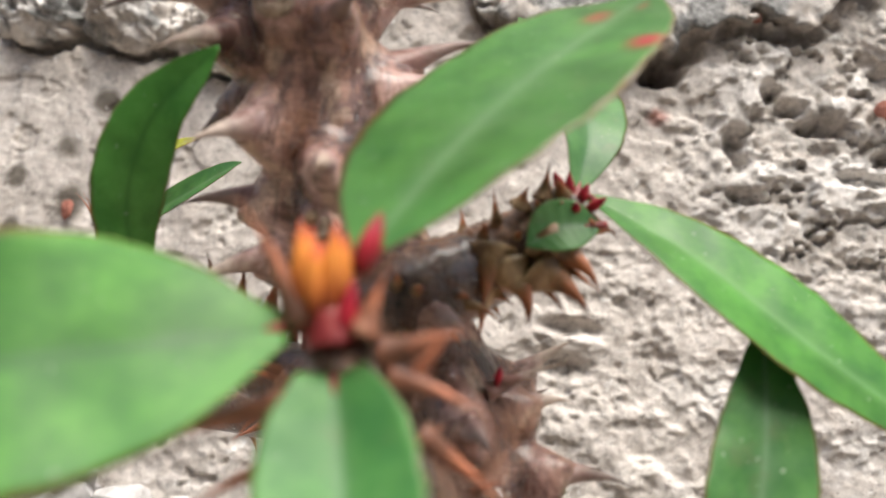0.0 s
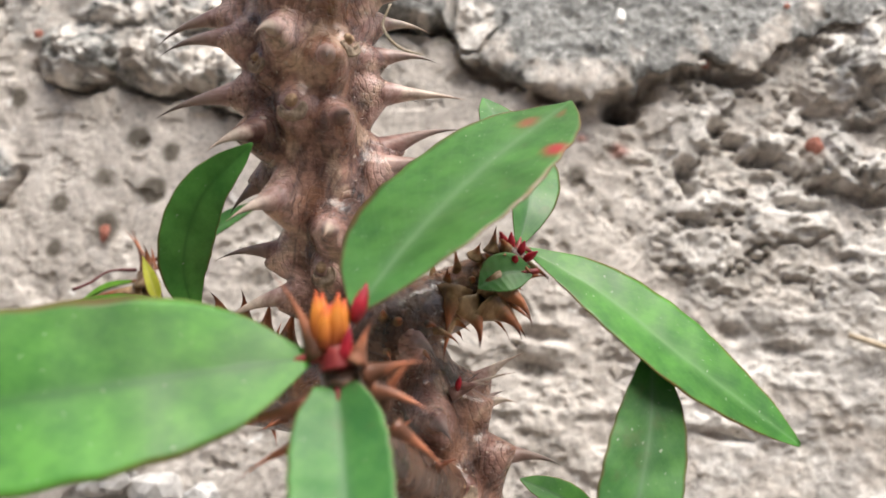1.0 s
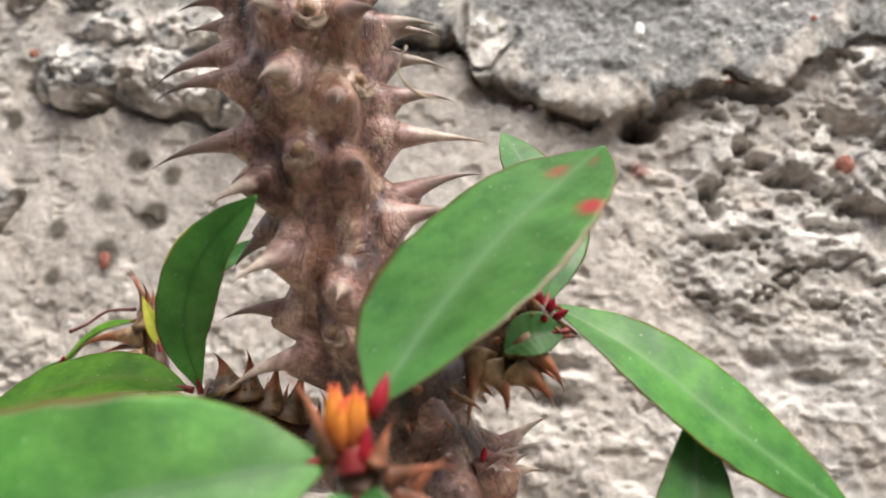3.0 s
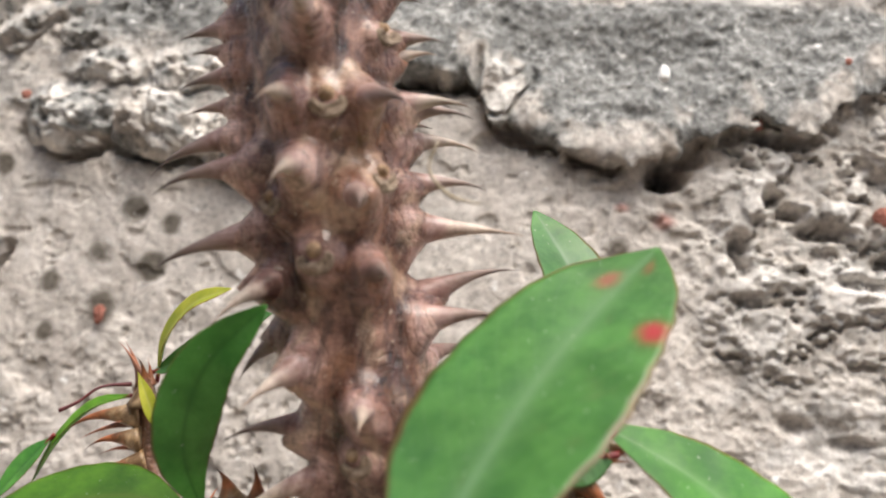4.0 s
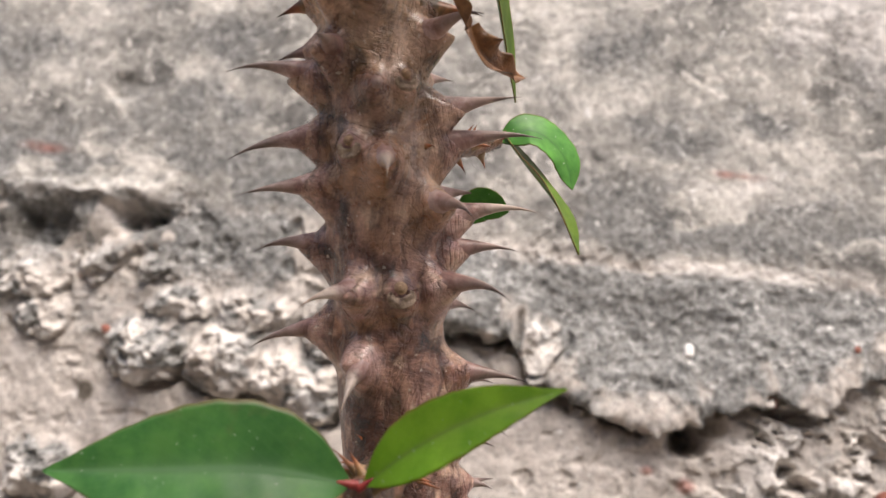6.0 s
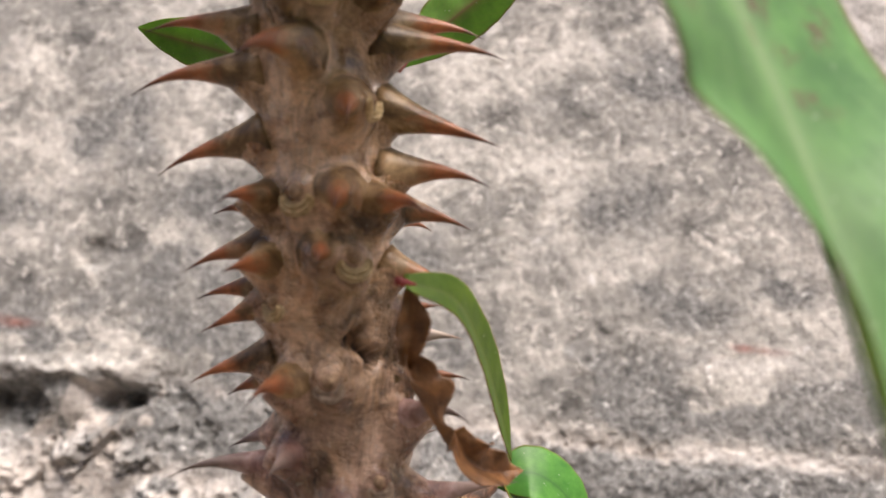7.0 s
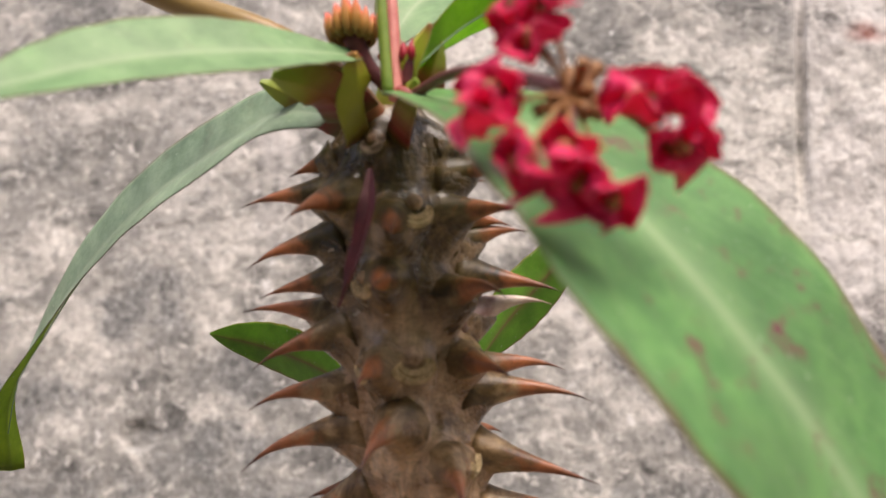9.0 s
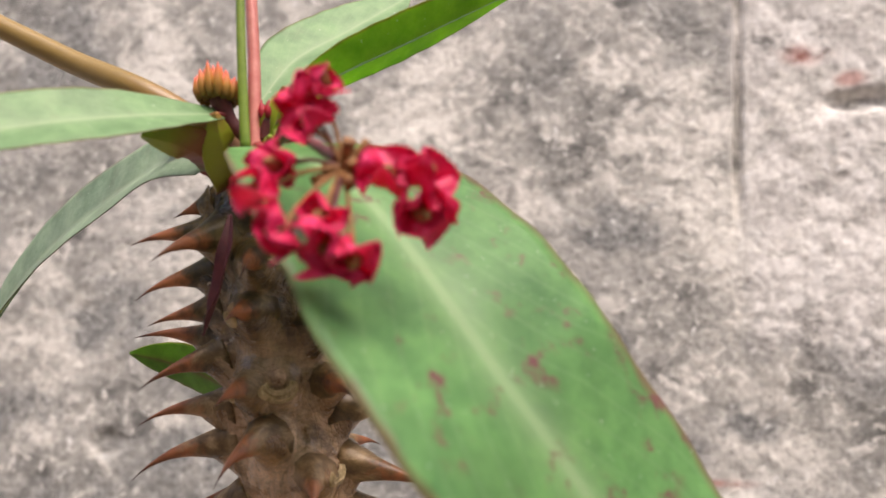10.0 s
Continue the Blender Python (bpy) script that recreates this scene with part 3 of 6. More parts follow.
def stone(X, Z, cx, cz, rx, rz, seed, tilt=0.0):
    """How far inside a ragged lump each place lies: 0 outside, 1 at the middle; and the ring that runs under it."""
    wx = 0.013 * (fbm(X, Z, 62, 4, seed, 0.6) - 0.5)
    wz = 0.013 * (fbm(X, Z, 62, 4, seed + 40, 0.6) - 0.5)
    x, z = X - cx + wx, Z - cz + wz
    x, z = x * math.cos(tilt) + z * math.sin(tilt), z * math.cos(tilt) - x * math.sin(tilt)
    q = (np.abs(x / rx) ** 2.4 + np.abs(z / rz) ** 2.4) ** (1 / 2.4)
    under = np.exp(-((q - 1.10) / 0.14) ** 2) * step(-z / rz, 0.05, 0.5)
    return np.clip(1 - q, 0, 1), under


def near(xs, zs, cx, cz, r, h):
    """The stretch of the sheet round one place."""
    i0, i1 = np.searchsorted(xs, (cx - r, cx + r))
    j0, j1 = np.searchsorted(zs, (cz - h, cz + h))
    return slice(j0, j1), slice(i0, i1)


def build_wall():
    xs = np.concatenate([np.linspace(-2.5, -0.52, 20), np.linspace(-0.47, -0.31, 110), np.linspace(-0.3092, 0.175, 640), np.linspace(0.176, 0.31, 90), np.linspace(0.36, 2.5, 20)])
    zs = np.concatenate([np.linspace(-0.1, 0.44, 10), np.linspace(0.47, 0.53, 60), np.linspace(0.5308, 0.825, 392), np.linspace(0.826, 1.15, 300), np.linspace(1.2, 1.9, 10)])
    X, Z = np.meshgrid(xs, zs)
    wob = fbm(X, Z, 28, 3, 5) - 0.5
    wob2 = fbm(X, Z, 90, 3, 9) - 0.5
    # lower lip of the plaster coat, with its broken edge
    edge = np.interp(X, [-2.5, -0.30, -0.24, -0.20, -0.155, -0.12, -0.095, -0.080, -0.066, -0.052, -0.044, -0.038, -0.033, -0.025, -0.009, 0.003, 0.016, 0.028, 0.036, 0.047, 0.059, 0.076, 0.084, 0.096, 0.11, 0.16, 0.22, 2.5],
                     [0.735, 0.735, 0.738, 0.722, 0.716, 0.710, 0.735, 0.766, 0.765, 0.763, 0.765, 0.760, 0.749, 0.746, 0.742, 0.736, 0.734, 0.737, 0.739, 0.745, 0.751, 0.751, 0.748, 0.762, 0.771, 0.787, 0.79, 0.79])
    edge = edge + 0.005 * wob + 0.009 * wob2 + 0.006 * (fbm(X, Z, 230, 2, 10) - 0.5)
    top = 0.8025 + 0.006 * wob + 0.005 * wob2
    above = step(Z, edge - 0.0010, edge + 0.0018)
    slope = above * (1 - step(Z, top - 0.011, top + 0.005))
    right = step(X, -0.096, -0.080)
    left = 1 - step(X, -0.125, -0.085)
    lower = 1 - step(Z, edge - 0.004, edge + 0.004)
    smooth = step(Z, top - 0.004, top + 0.012)
    plain = lower * (1 - step(X, -0.03, 0.05)) * step(Z, 0.60, 0.64)
    d = 0.0034 * (fbm(X, Z, 30, 5, 11) - 0.5) * (1 - 0.75 * smooth)
    d += 0.0012 * (fbm(X, Z, 130, 3, 15) - 0.5) * (1 - 0.75 * smooth) * (1 - 0.55 * plain)
    pocks = step(fbm(X, Z, 95, 4, 17, 0.55), 0.60, 0.66)
    d -= 0.0018 * pocks * (1 - 0.85 * smooth) * (1 - 0.4 * plain) * (1 - 0.7 * slope * right) * (1 - 0.5 * lower * step(X, 0.0, 0.06) * (1 - step(Z, 0.66, 0.70)))
    d += 0.0013 * (fbm(X, Z, 320, 3, 19, 0.6) - 0.5) * (1 - 0.6 * smooth) * (1 - 0.5 * plain)
    # the coat's stained face, thickest above its undercut lip, with a narrow shoulder along its top
    swell = (0.0008 + 0.0080 * (1 - step(Z, edge, edge + 0.045))) * (1 - 0.6 * step(X, 0.085, 0.12)) + 0.0040 * (fbm(X, Z, 40, 4, 21, 0.5) - 0.5)
    d += slope * right * swell + slope * right * 0.0016 * (fbm(X, Z, 260, 3, 20, 0.6) - 0.5)
    d += slope * left * 0.0022 * (fbm(X, Z, 60, 4, 22) - 0.2)
    lip = above * (1 - step(Z, edge, edge + 0.012)) * right
    bitten = step(fbm(X, Z, 85, 3, 23), 0.36, 0.56)
    under = np.exp(-((Z - edge + 0.0026 + 0.004 * wob2) / 0.0036) ** 2) * right * bitten
    d -= 0.0120 * under * (1 - step(X, 0.088, 0.102))
    # stones and crumbs bedded in the left of the coat
    lumps2 = np.clip(1 - cells(X, Z, 125, 4) * 1.25, 0, 1)
    bed = np.zeros_like(X)
    body = np.zeros_like(X)
    for cx, cz, rx, rz, h, tilt in ((-0.206, 0.7400, 0.0190, 0.0155, 0.0125, 0.2), (-0.171, 0.7375, 0.0165, 0.0160, 0.0130, -0.1), (-0.134, 0.7310, 0.0240, 0.0140, 0.0115, -0.2), (-0.099, 0.7420, 0.0170, 0.0150, 0.0090, 0.3),
                                    (-0.196, 0.7600, 0.0180, 0.0090, 0.0045, 0.1), (-0.158, 0.7610, 0.0220, 0.0100, 0.0040, 0.0), (-0.120, 0.7580, 0.0180, 0.0120, 0.0045, 0.3), (-0.234, 0.7765, 0.0150, 0.0080, 0.0065, 0.5),
                                    (-0.266, 0.7640, 0.0140, 0.0090, 0.0050, 0.0), (-0.212, 0.7720, 0.0090, 0.0060, 0.0045, 0.0), (-0.262, 0.7450, 0.0170, 0.0100, 0.0045, 0.0), (-0.290, 0.7600, 0.0110, 0.0130, 0.0045, 0.2), (-0.302, 0.7420, 0.0150, 0.0120, 0.0050, 0.0),
                                    (-0.2435, 0.6800, 0.0185, 0.0155, 0.0120, 0.2), (-0.268, 0.6560, 0.0140, 0.0120, 0.0080, 0.0), (-0.031, 0.7660, 0.0105, 0.0110, 0.0060, 0.5),
                                    (0.131, 0.7520, 0.0300, 0.0170, 0.0055, 0.2), (0.128, 0.7140, 0.0160, 0.0100, 0.0035, -0.2)):
        at = near(xs, zs, cx, cz, rx * 1.5 + 0.012, rz * 1.5 + 0.012)
        x, z = X[at], Z[at]
        k, ring = stone(x, z, cx, cz, rx, rz, int(1000 + 7000 * (cx + 0.4) + 900 * cz), tilt)
        rough = fbm(x, z, 80, 5, 24, 0.66)
        body[at] = np.maximum(body[at], h * k ** 0.6 * (0.25 + 1.6 * rough) + (0.0018 * lumps2[at] + 0.010 * (rough - 0.5) + 0.006 * (fbm(x, z, 210, 3, 26, 0.6) - 0.5)) * step(k, 0.0, 0.25))
        bed[at] = np.maximum(bed[at], ring * min(1.0, h / 0.011) ** 1.5)
    clod = step(body, 0.0008, 0.0035)
    d = np.where(body > 0.0006, np.maximum(d, body - 0.0006), d)
    d -= 0.0085 * bed * (1 - clod)
    # broken flakes of the lower right, in two layers with sharp lower edges
    flake = lower * step(X + 0.02 * wob, 0.040, 0.066) * step(Z, 0.645, 0.668)
    tier = fbm(X * 0.75 + 0.22 * Z, Z * 1.15 - 0.15 * X, 40, 5, 31, 0.56)
    tier_up = fbm(X * 0.75 + 0.22 * Z, (Z + 0.0022) * 1.15 - 0.15 * X, 40, 5, 31, 0.56)
    d += flake * (0.0018 * (step(tier, 0.455, 0.468) - 0.4) + 0.0022 * step(tier, 0.535, 0.546) + 0.0016 * step(fbm(X, Z, 110, 4, 32, 0.6), 0.55, 0.58))
    d -= flake * 0.0026 * step(step(tier_up, 0.455, 0.470) - step(tier, 0.455, 0.470), 0.3, 0.9)
    low_rough = lower * (1 - step(Z, 0.625, 0.69)) * (0.45 + 0.55 * step(X, -0.08, 0.0))
    tier2 = fbm(X * 0.8, Z * 1.2, 46, 5, 37, 0.58)
    d += low_rough * (0.0010 * (step(tier2, 0.44, 0.462) - 0.4) + 0.0010 * step(tier2, 0.53, 0.545) + 0.0006 * lumps2)
    # hollows
    for cx, cz, rx, rz, dep in ((-0.0700, 0.7650, 0.0110, 0.0026, 0.010), (-0.0500, 0.7630, 0.0090, 0.0024, 0.008), (-0.0395, 0.7690, 0.0022, 0.0070, 0.005), (0.0350, 0.7295, 0.0066, 0.0062, 0.022), (0.0440, 0.7365, 0.0050, 0.0040, 0.010), (0.0730, 0.7235, 0.0038, 0.0048, 0.009), (0.0800, 0.7180, 0.0050, 0.0030, 0.008), (0.0920, 0.7120, 0.0085, 0.0030, 0.010), (0.0620, 0.7035, 0.0036, 0.0055, 0.010), 
                                (0.0640, 0.6960, 0.0026, 0.0040, 0.006), (0.0790, 0.7460, 0.0095, 0.0034, 0.010), (0.0670, 0.6840, 0.0060, 0.0024, 0.006), (0.1070, 0.6940, 0.0090, 0.0028, 0.007), (0.1150, 0.7030, 0.0060, 0.0030, 0.007), (0.1340, 0.7000, 0.0100, 0.0026, 0.007),
                                (0.0120, 0.6330, 0.0090, 0.0030, 0.005), (0.1030, 0.6370, 0.0075, 0.0030, 0.004), (0.0840, 0.6420, 0.0055, 0.0035, 0.004), (0.0840, 0.6020, 0.0080, 0.0022, 0.005), (0.0100, 0.6200, 0.0090, 0.0040, 0.006),
                                (0.1160, 1.0190, 0.0160, 0.0050, 0.007), (-0.2450, 0.8600, 0.0100, 0.0070, 0.003), (-0.2270, 0.7965, 0.0110, 0.0075, 0.014), (-0.2720, 0.7890, 0.0130, 0.0100, 0.015), (-0.2150, 0.7985, 0.0060, 0.0050, 0.009), (-0.3120, 0.7850, 0.0160, 0.0080, 0.012)):
        at = near(xs, zs, cx, cz, rx * 2 + 0.004, rz * 2 + 0.004)
        x, z = X[at], Z[at]
        wx, wz = 0.7 * rx * (fbm(x, z, 110, 3, 47) - 0.5), 0.9 * rz * (fbm(x, z, 110, 3, 48) - 0.5)
        d[at] -= dep * np.exp(-((((x - cx + wx) / rx) ** 2 + ((z - cz + wz) / rz) ** 2) ** 2.0)) * (0.6 + 0.6 * fbm(x, z, 170, 3, 45, 0.6))
    d += 0.0040 * (1 - step(X, -0.235, -0.20)) * np.exp(-((Z - 0.8075 - 0.016 * wob2) / 0.0050) ** 2) * (0.3 + 1.2 * fbm(X, Z, 90, 3, 49))
    # the upright joint between two castings, and a lighter board mark
    joint = step(Z, 0.955, 1.0) * (1 - step(np.abs(X - 0.0605 - 0.06 * (Z - 1.0) - 0.0012 * wob), 0.0010, 0.0026))
    d -= joint * 0.006 * (0.45 + 0.9 * fbm(X, Z, 40, 2, 41))
    beyond = step(X + 0.004 * wob, 0.056, 0.064) * step(Z, 0.86, 0.90)
    d += beyond * 0.0018 + beyond * 0.003 * (fbm(X, Z, 55, 4, 43) - 0.5)
    board = step(Z, 0.90, 0.94) * np.exp(-((X + 0.186 - 0.0020 * wob) / 0.0075) ** 4)
    d += 0.0012 * board
    # stains, with a few places of painted light and shade
    band = left * step(Z, edge - 0.002, edge + 0.004) * (1 - step(Z, 0.762, 0.79)) * step(X, -0.32, -0.29)
    shelf = above * (1 - step(Z, top - 0.004, top + 0.001)) * step(X, -0.095, -0.08)
    grey = np.clip(slope * right * (0.75 + 1.2 * fbm(X, Z, 40, 3, 51)) - 0.2, 0, 1) * step(X, -0.09, -0.05)
    grey = np.maximum(grey, 0.9 * slope * right * step(fbm(X, Z, 30, 3, 53), 0.30, 0.42))
    grey = grey * (1 - 0.75 * np.exp(-((Z - edge - 0.006) / 0.009) ** 2) * step(fbm(X, Z, 42, 3, 55), 0.46, 0.60)) * (1 - clod)
    grey = np.maximum(grey, shelf * (0.35 + 0.6 * fbm(X, Z, 26, 3, 54)) * (1 - clod) * step(Z, edge + 0.006, edge + 0.020))
    grey = np.maximum(grey, (1 - step(X, -0.11, -0.08)) * spot(X, Z, X, 0.789, 1.0, 0.021) * step(fbm(X, Z, 44, 4, 58), 0.36, 0.48))
    grey = np.maximum(grey, 0.80 * smooth * spot(X, Z, X, 0.815, 1.0, 0.036) * step(fbm(X * 0.8, Z * 1.2, 32, 4, 59), 0.42, 0.52))
    grey = np.maximum(grey, 0.40 * step(Z, 0.90, 0.95) * (1 - beyond) * step(fbm(X * 1.3, Z * 0.7, 20, 4, 60), 0.40, 0.60))
    streak = step(fbm(X * 0.8, Z, 17, 4, 57), 0.50, 0.62)
    grey = np.maximum(grey, 0.32 * smooth * streak * (1 - 0.85 * beyond) * (1 - step(Z, 0.93, 1.01) * 0.7))
    for cx, cz, rx, rz in ((-0.010, 0.902, 0.017, 0.014), (0.017, 0.864, 0.022, 0.012), (-0.196, 0.888, 0.02, 0.014), (-0.302, 0.876, 0.025, 0.012), (0.005, 0.962, 0.02, 0.012), (-0.213, 0.856, 0.03, 0.012),
                           (0.107, 0.898, 0.018, 0.014), (-0.297, 1.069, 0.03, 0.03), (0.055, 0.872, 0.014, 0.008), (-0.11, 0.86, 0.03, 0.02), (0.09, 0.93, 0.02, 0.006), (-0.25, 0.92, 0.02, 0.02)):
        grey = np.maximum(grey, smooth * np.clip(1.0 * spot(X, Z, cx, cz, rx * 1.3, rz * 1.3) * (0.9 + 1.6 * wob2), 0, 0.8))
    pale = 1.0 * beyond * step(Z + 0.03 * wob, 0.885, 0.92) * (0.45 + 0.55 * step(fbm(X, Z, 38, 3, 61), 0.34, 0.48))
    pale = np.maximum(pale, 0.75 * clod * step(fbm(X, Z, 110, 4, 63), 0.46, 0.56))
    # pale stripe on the ledge top: sky light put into the colour
    pale = np.maximum(pale, 0.25 * right * np.exp(-((Z - top) / 0.0035) ** 2) * step(X, 0.03, 0.08) * step(fbm(X * 0.6, Z, 50, 3, 64), 0.44, 0.56))
    pale = np.maximum(pale, 0.8 * board * step(fbm(X, Z * 0.5, 60, 3, 67), 0.38, 0.52))
    pale = np.maximum(pale, 0.9 * lower * step(X + 0.02 * wob, 0.03, 0.08) * step(tier, 0.42, 0.52))
    grey = np.maximum(grey, 0.40 * band * (1 - clod) + 0.75 * clod * step(fbm(X, Z, 95, 4, 68), 0.46, 0.56))
    grey = np.maximum(grey, 0.35 * flake * (1 - step(tier, 0.36, 0.44)))
    # the last spot adds to the painted sky light on the ledge top
    for cx, cz, rx, rz in ((0.039, 0.842, 0.013, 0.006), (0.060, 0.838, 0.016, 0.009), (-0.185, 0.985, 0.014, 0.03), (0.055, 0.803, 0.05, 0.003)):
        pale = np.maximum(pale, 0.85 * spot(X, Z, cx, cz, rx, rz) * step(wob2, -0.15, 0.1))
    # dirt spots; the last one paints shade into the round hole
    soil_shade = np.zeros_like(X)
    for cx, cz, r in ((-0.183, 0.683, 0.0055), (-0.202, 0.667, 0.0042), (-0.160, 0.676, 0.005), (-0.178, 0.659, 0.005), (-0.232, 0.715, 0.004),
                      (-0.20, 0.648, 0.0035), (-0.155, 0.695, 0.004), (-0.172, 0.700, 0.0045), (0.02, 0.70, 0.0035), (-0.24, 0.645, 0.004), (0.002, 0.672, 0.003), (0.035, 0.7295, 0.0042)):
        soil_shade = np.maximum(soil_shade, 0.85 * np.clip(2.2 * spot(X, Z, cx, cz, r * 1.1, r * 1.25) * (0.9 + 1.8 * wob2) - 0.35, 0, 1))
    # left recess: dark band mixing dirt with shade painted in
    soil_shade = np.maximum(soil_shade, 0.6 * (1 - step(X, -0.24, -0.19)) * spot(X, Z, X, 0.786, 1.0, 0.013) * step(fbm(X, Z, 70, 4, 66), 0.40, 0.50))
    ruddy = np.zeros_like(X)
    for cx, cz, rx, rz in ((0.036, 0.712, 0.004, 0.003), (0.02, 0.716, 0.003, 0.002), (0.095, 1.043, 0.012, 0.006), (0.112, 1.03, 0.008, 0.004), (-0.357, 1.02, 0.014, 0.022), (-0.338, 0.891, 0.010, 0.014),
                           (-0.28, 0.826, 0.012, 0.003), (0.045, 0.846, 0.012, 0.002)):
        ruddy = np.maximum(ruddy, 0.6 * np.clip(1.4 * spot(X, Z, cx, cz, rx, rz) * (0.8 + 2 * wob2) - 0.2, 0, 1))
    V = np.stack([X, WALL_Y - d, Z - 0.0055 * lip * (0.4 + fbm(X, Z, 35, 2, 25)) - 0.0035 * clod], -1).reshape(-1, 3)
    nr, nc = X.shape
    f = grid_faces(nr, nc)
    # thickness: a back sheet and the four rims
    B = V.copy()
    B[:, 1] = WALL_Y + 0.15
    ring = [i for i in range(nc)] + [(r + 1) * nc - 1 for r in range(1, nr)] + [(nr - 1) * nc + c for c in range(nc - 2, -1, -1)] + [r * nc for r in range(nr - 2, 0, -1)]
    n0 = len(V)
    back = B[ring]
    m = len(ring)
    for k in range(m):
        k2 = (k + 1) % m
        f.append((ring[k2], ring[k], n0 + k, n0 + k2))
    f.append(tuple(range(n0, n0 + m)))
    pad = lambda a: np.concatenate([a.ravel(), np.zeros(m)])
    ob = link("wall_back", np.vstack([V, back]), f, CONCRETE, None, "", True,
              {"smooth": pad(smooth), "grey": pad(grey), "pale": pad(pale), "soil_shade": pad(soil_shade), "ruddy": pad(ruddy)})
    return tagged(ob, "weathered grey-beige concrete wall with a broken plaster ledge", "wall", kind="structure")


wall = build_wall()


def chip(name, x, z, size, mat, parent, label="", out=0.002, seed=0, squash=(1, 0.6, 1)):
    bm = bmesh.new()
    bmesh.ops.create_icosphere(bm, subdivisions=2, radius=1.0)
    for v in bm.verts:
        n = noise.noise(Vector(v.co) * 1.4 + Vector((seed * 3.1, 0, 0)))
        v.co *= size * (1 + 0.45 * n)
        v.co = Vector((v.co.x * squash[0] + x, v.co.y * squash[1] + WALL_Y - out, v.co.z * squash[2] + z))
    me = bpy.data.meshes.new(name)
    bm.to_mesh(me)
    bm.free()
    me.materials.append(mat)
    ob = new(name, me)
    ob.parent = parent
    if label:
        ob["label"] = label
    return ob


chip("chip", 0.0310, 0.7660, 0.0028, WHITE_CHIP, wall, "small white chip on the ledge", 0.0095, 3, (0.8, 0.5, 1.25))
chip("chip", 0.111, 0.7185, 0.0034, RED_CHIP, wall, "red brick crumb", 0.005, 4)
chip("chip", 0.066, 0.7500, 0.0024, RED_CHIP, wall, "red brick crumb", 0.004, 5)
chip("chip", 0.097, 0.7755, 0.0014, RED_CHIP, wall, "orange brick crumb", 0.008, 6)
chip("chip", -0.1775, 0.6560, 0.0030, RED_CHIP, wall, "red brick crumb", 0.002, 7, (0.8, 0.5, 1.2))
chip("chip", -0.225, 0.7425, 0.0022, RED_CHIP, wall, "red brick crumb", 0.006, 8)
chip("chip", 0.006, 0.748, 0.0022, WHITE_CHIP, wall, "small white chip", 0.004, 9)
chip("chip", 0.024, 0.7385, 0.0014, WHITE_CHIP, wall, "small white chip", 0.005, 10, (1, 0.6, 1.4))
for k in range(26):
    rng = np.random.RandomState(100 + k)
    chip("chip", rng.uniform(-0.17, -0.075), rng.uniform(0.520, 0.572), rng.uniform(0.004, 0.011), LIME, wall, "", rng.uniform(0.002, 0.008), 100 + k, (1.1, 0.9, 0.85))

# ---- the ground under the plant ----
gx, gz = np.meshgrid(np.concatenate([np.linspace(-400, -3, 8), np.linspace(-2, 2, 60), np.linspace(3, 400, 8)]), np.concatenate([np.linspace(-400, -3, 8), np.linspace(-2, 2, 60), np.linspace(3, 400, 8)]))
gh = 0.02 * (fbm(gx, gz, 6, 4, 71) - 0.5)
ground = link("ground", np.stack([gx, gz, gh], -1).reshape(-1, 3), grid_faces(*gx.shape), SOIL)
tagged(ground, "bare dusty brown soil at the foot of the wall", "ground", kind="structure")

# ---- unseen wall added behind the camera to block front sky light ----
bm = bmesh.new()
bmesh.ops.create_cube(bm, size=1.0)
for v in bm.verts:
    v.co = Vector((v.co.x * 9.0, v.co.y * 0.2 - 1.5, (v.co.z + 0.5) * 2.3 - 0.05))
me = bpy.data.meshes.new("unseen_front_wall")
bm.to_mesh(me)
bm.free()
me.materials.append(PLASTER)
tagged(new("unseen_front_wall", me), "plain grey plastered wall, unseen, added to block front sky light", "wall", kind="structure")

# ---- the plant ----
plant = tagged(new("crown_of_thorns"), "tall thorny euphorbia with green leaves and crimson flowers beside the wall", "plant")

AXIS = np.array([(-0.05, 0.060, 0.185), (0.15, 0.056, 0.176), (0.30, 0.046, 0.164), (0.45, 0.028, 0.148), (0.52, 0.016, 0.140), (0.56, 0.006, 0.136), (0.597, -0.010, 0.1345),
                 (0.632, -0.0330, 0.1255), (0.652, -0.0400, 0.1222), (0.669, -0.0440, 0.1180), (0.685, -0.0478, 0.1148), (0.700, -0.0510, 0.1128), (0.745, -0.0605, 0.1065),
                 (0.766, -0.0635, 0.1005), (0.790, -0.0675, 0.0935), (0.805, -0.0705, 0.0885), (0.826, -0.0738, 0.0820), (0.843, -0.0745, 0.0768), (0.855, -0.0768, 0.0748),
                 (0.870, -0.0786, 0.0702), (0.885, -0.0790, 0.0647), (0.900, -0.0798, 0.0604), (0.922, -0.0808, 0.0535)])
GIRTH = np.array([(-0.05, 0.019), (0.40, 0.016), (0.56, 0.0125), (0.64, 0.0116), (0.652, 0.0122), (0.669, 0.0132), (0.69, 0.0134), (0.745, 0.0140), (0.766, 0.0140), (0.79, 0.0130),
                  (0.805, 0.0120), (0.826, 0.0117), (0.843, 0.0111), (0.87, 0.0119), (0.885, 0.0119), (0.90, 0.0118), (0.912, 0.0114), (0.9175, 0.0104), (0.9205, 0.0080)])


def axis_at(z):
    k = (-0.008, -0.004, 0.0, 0.004, 0.008)
    return np.array([np.mean([np.interp(z + i, AXIS[:, 0], AXIS[:, 1]) for i in k]), np.mean([np.interp(z + i, AXIS[:, 0], AXIS[:, 2]) for i in k]), z])


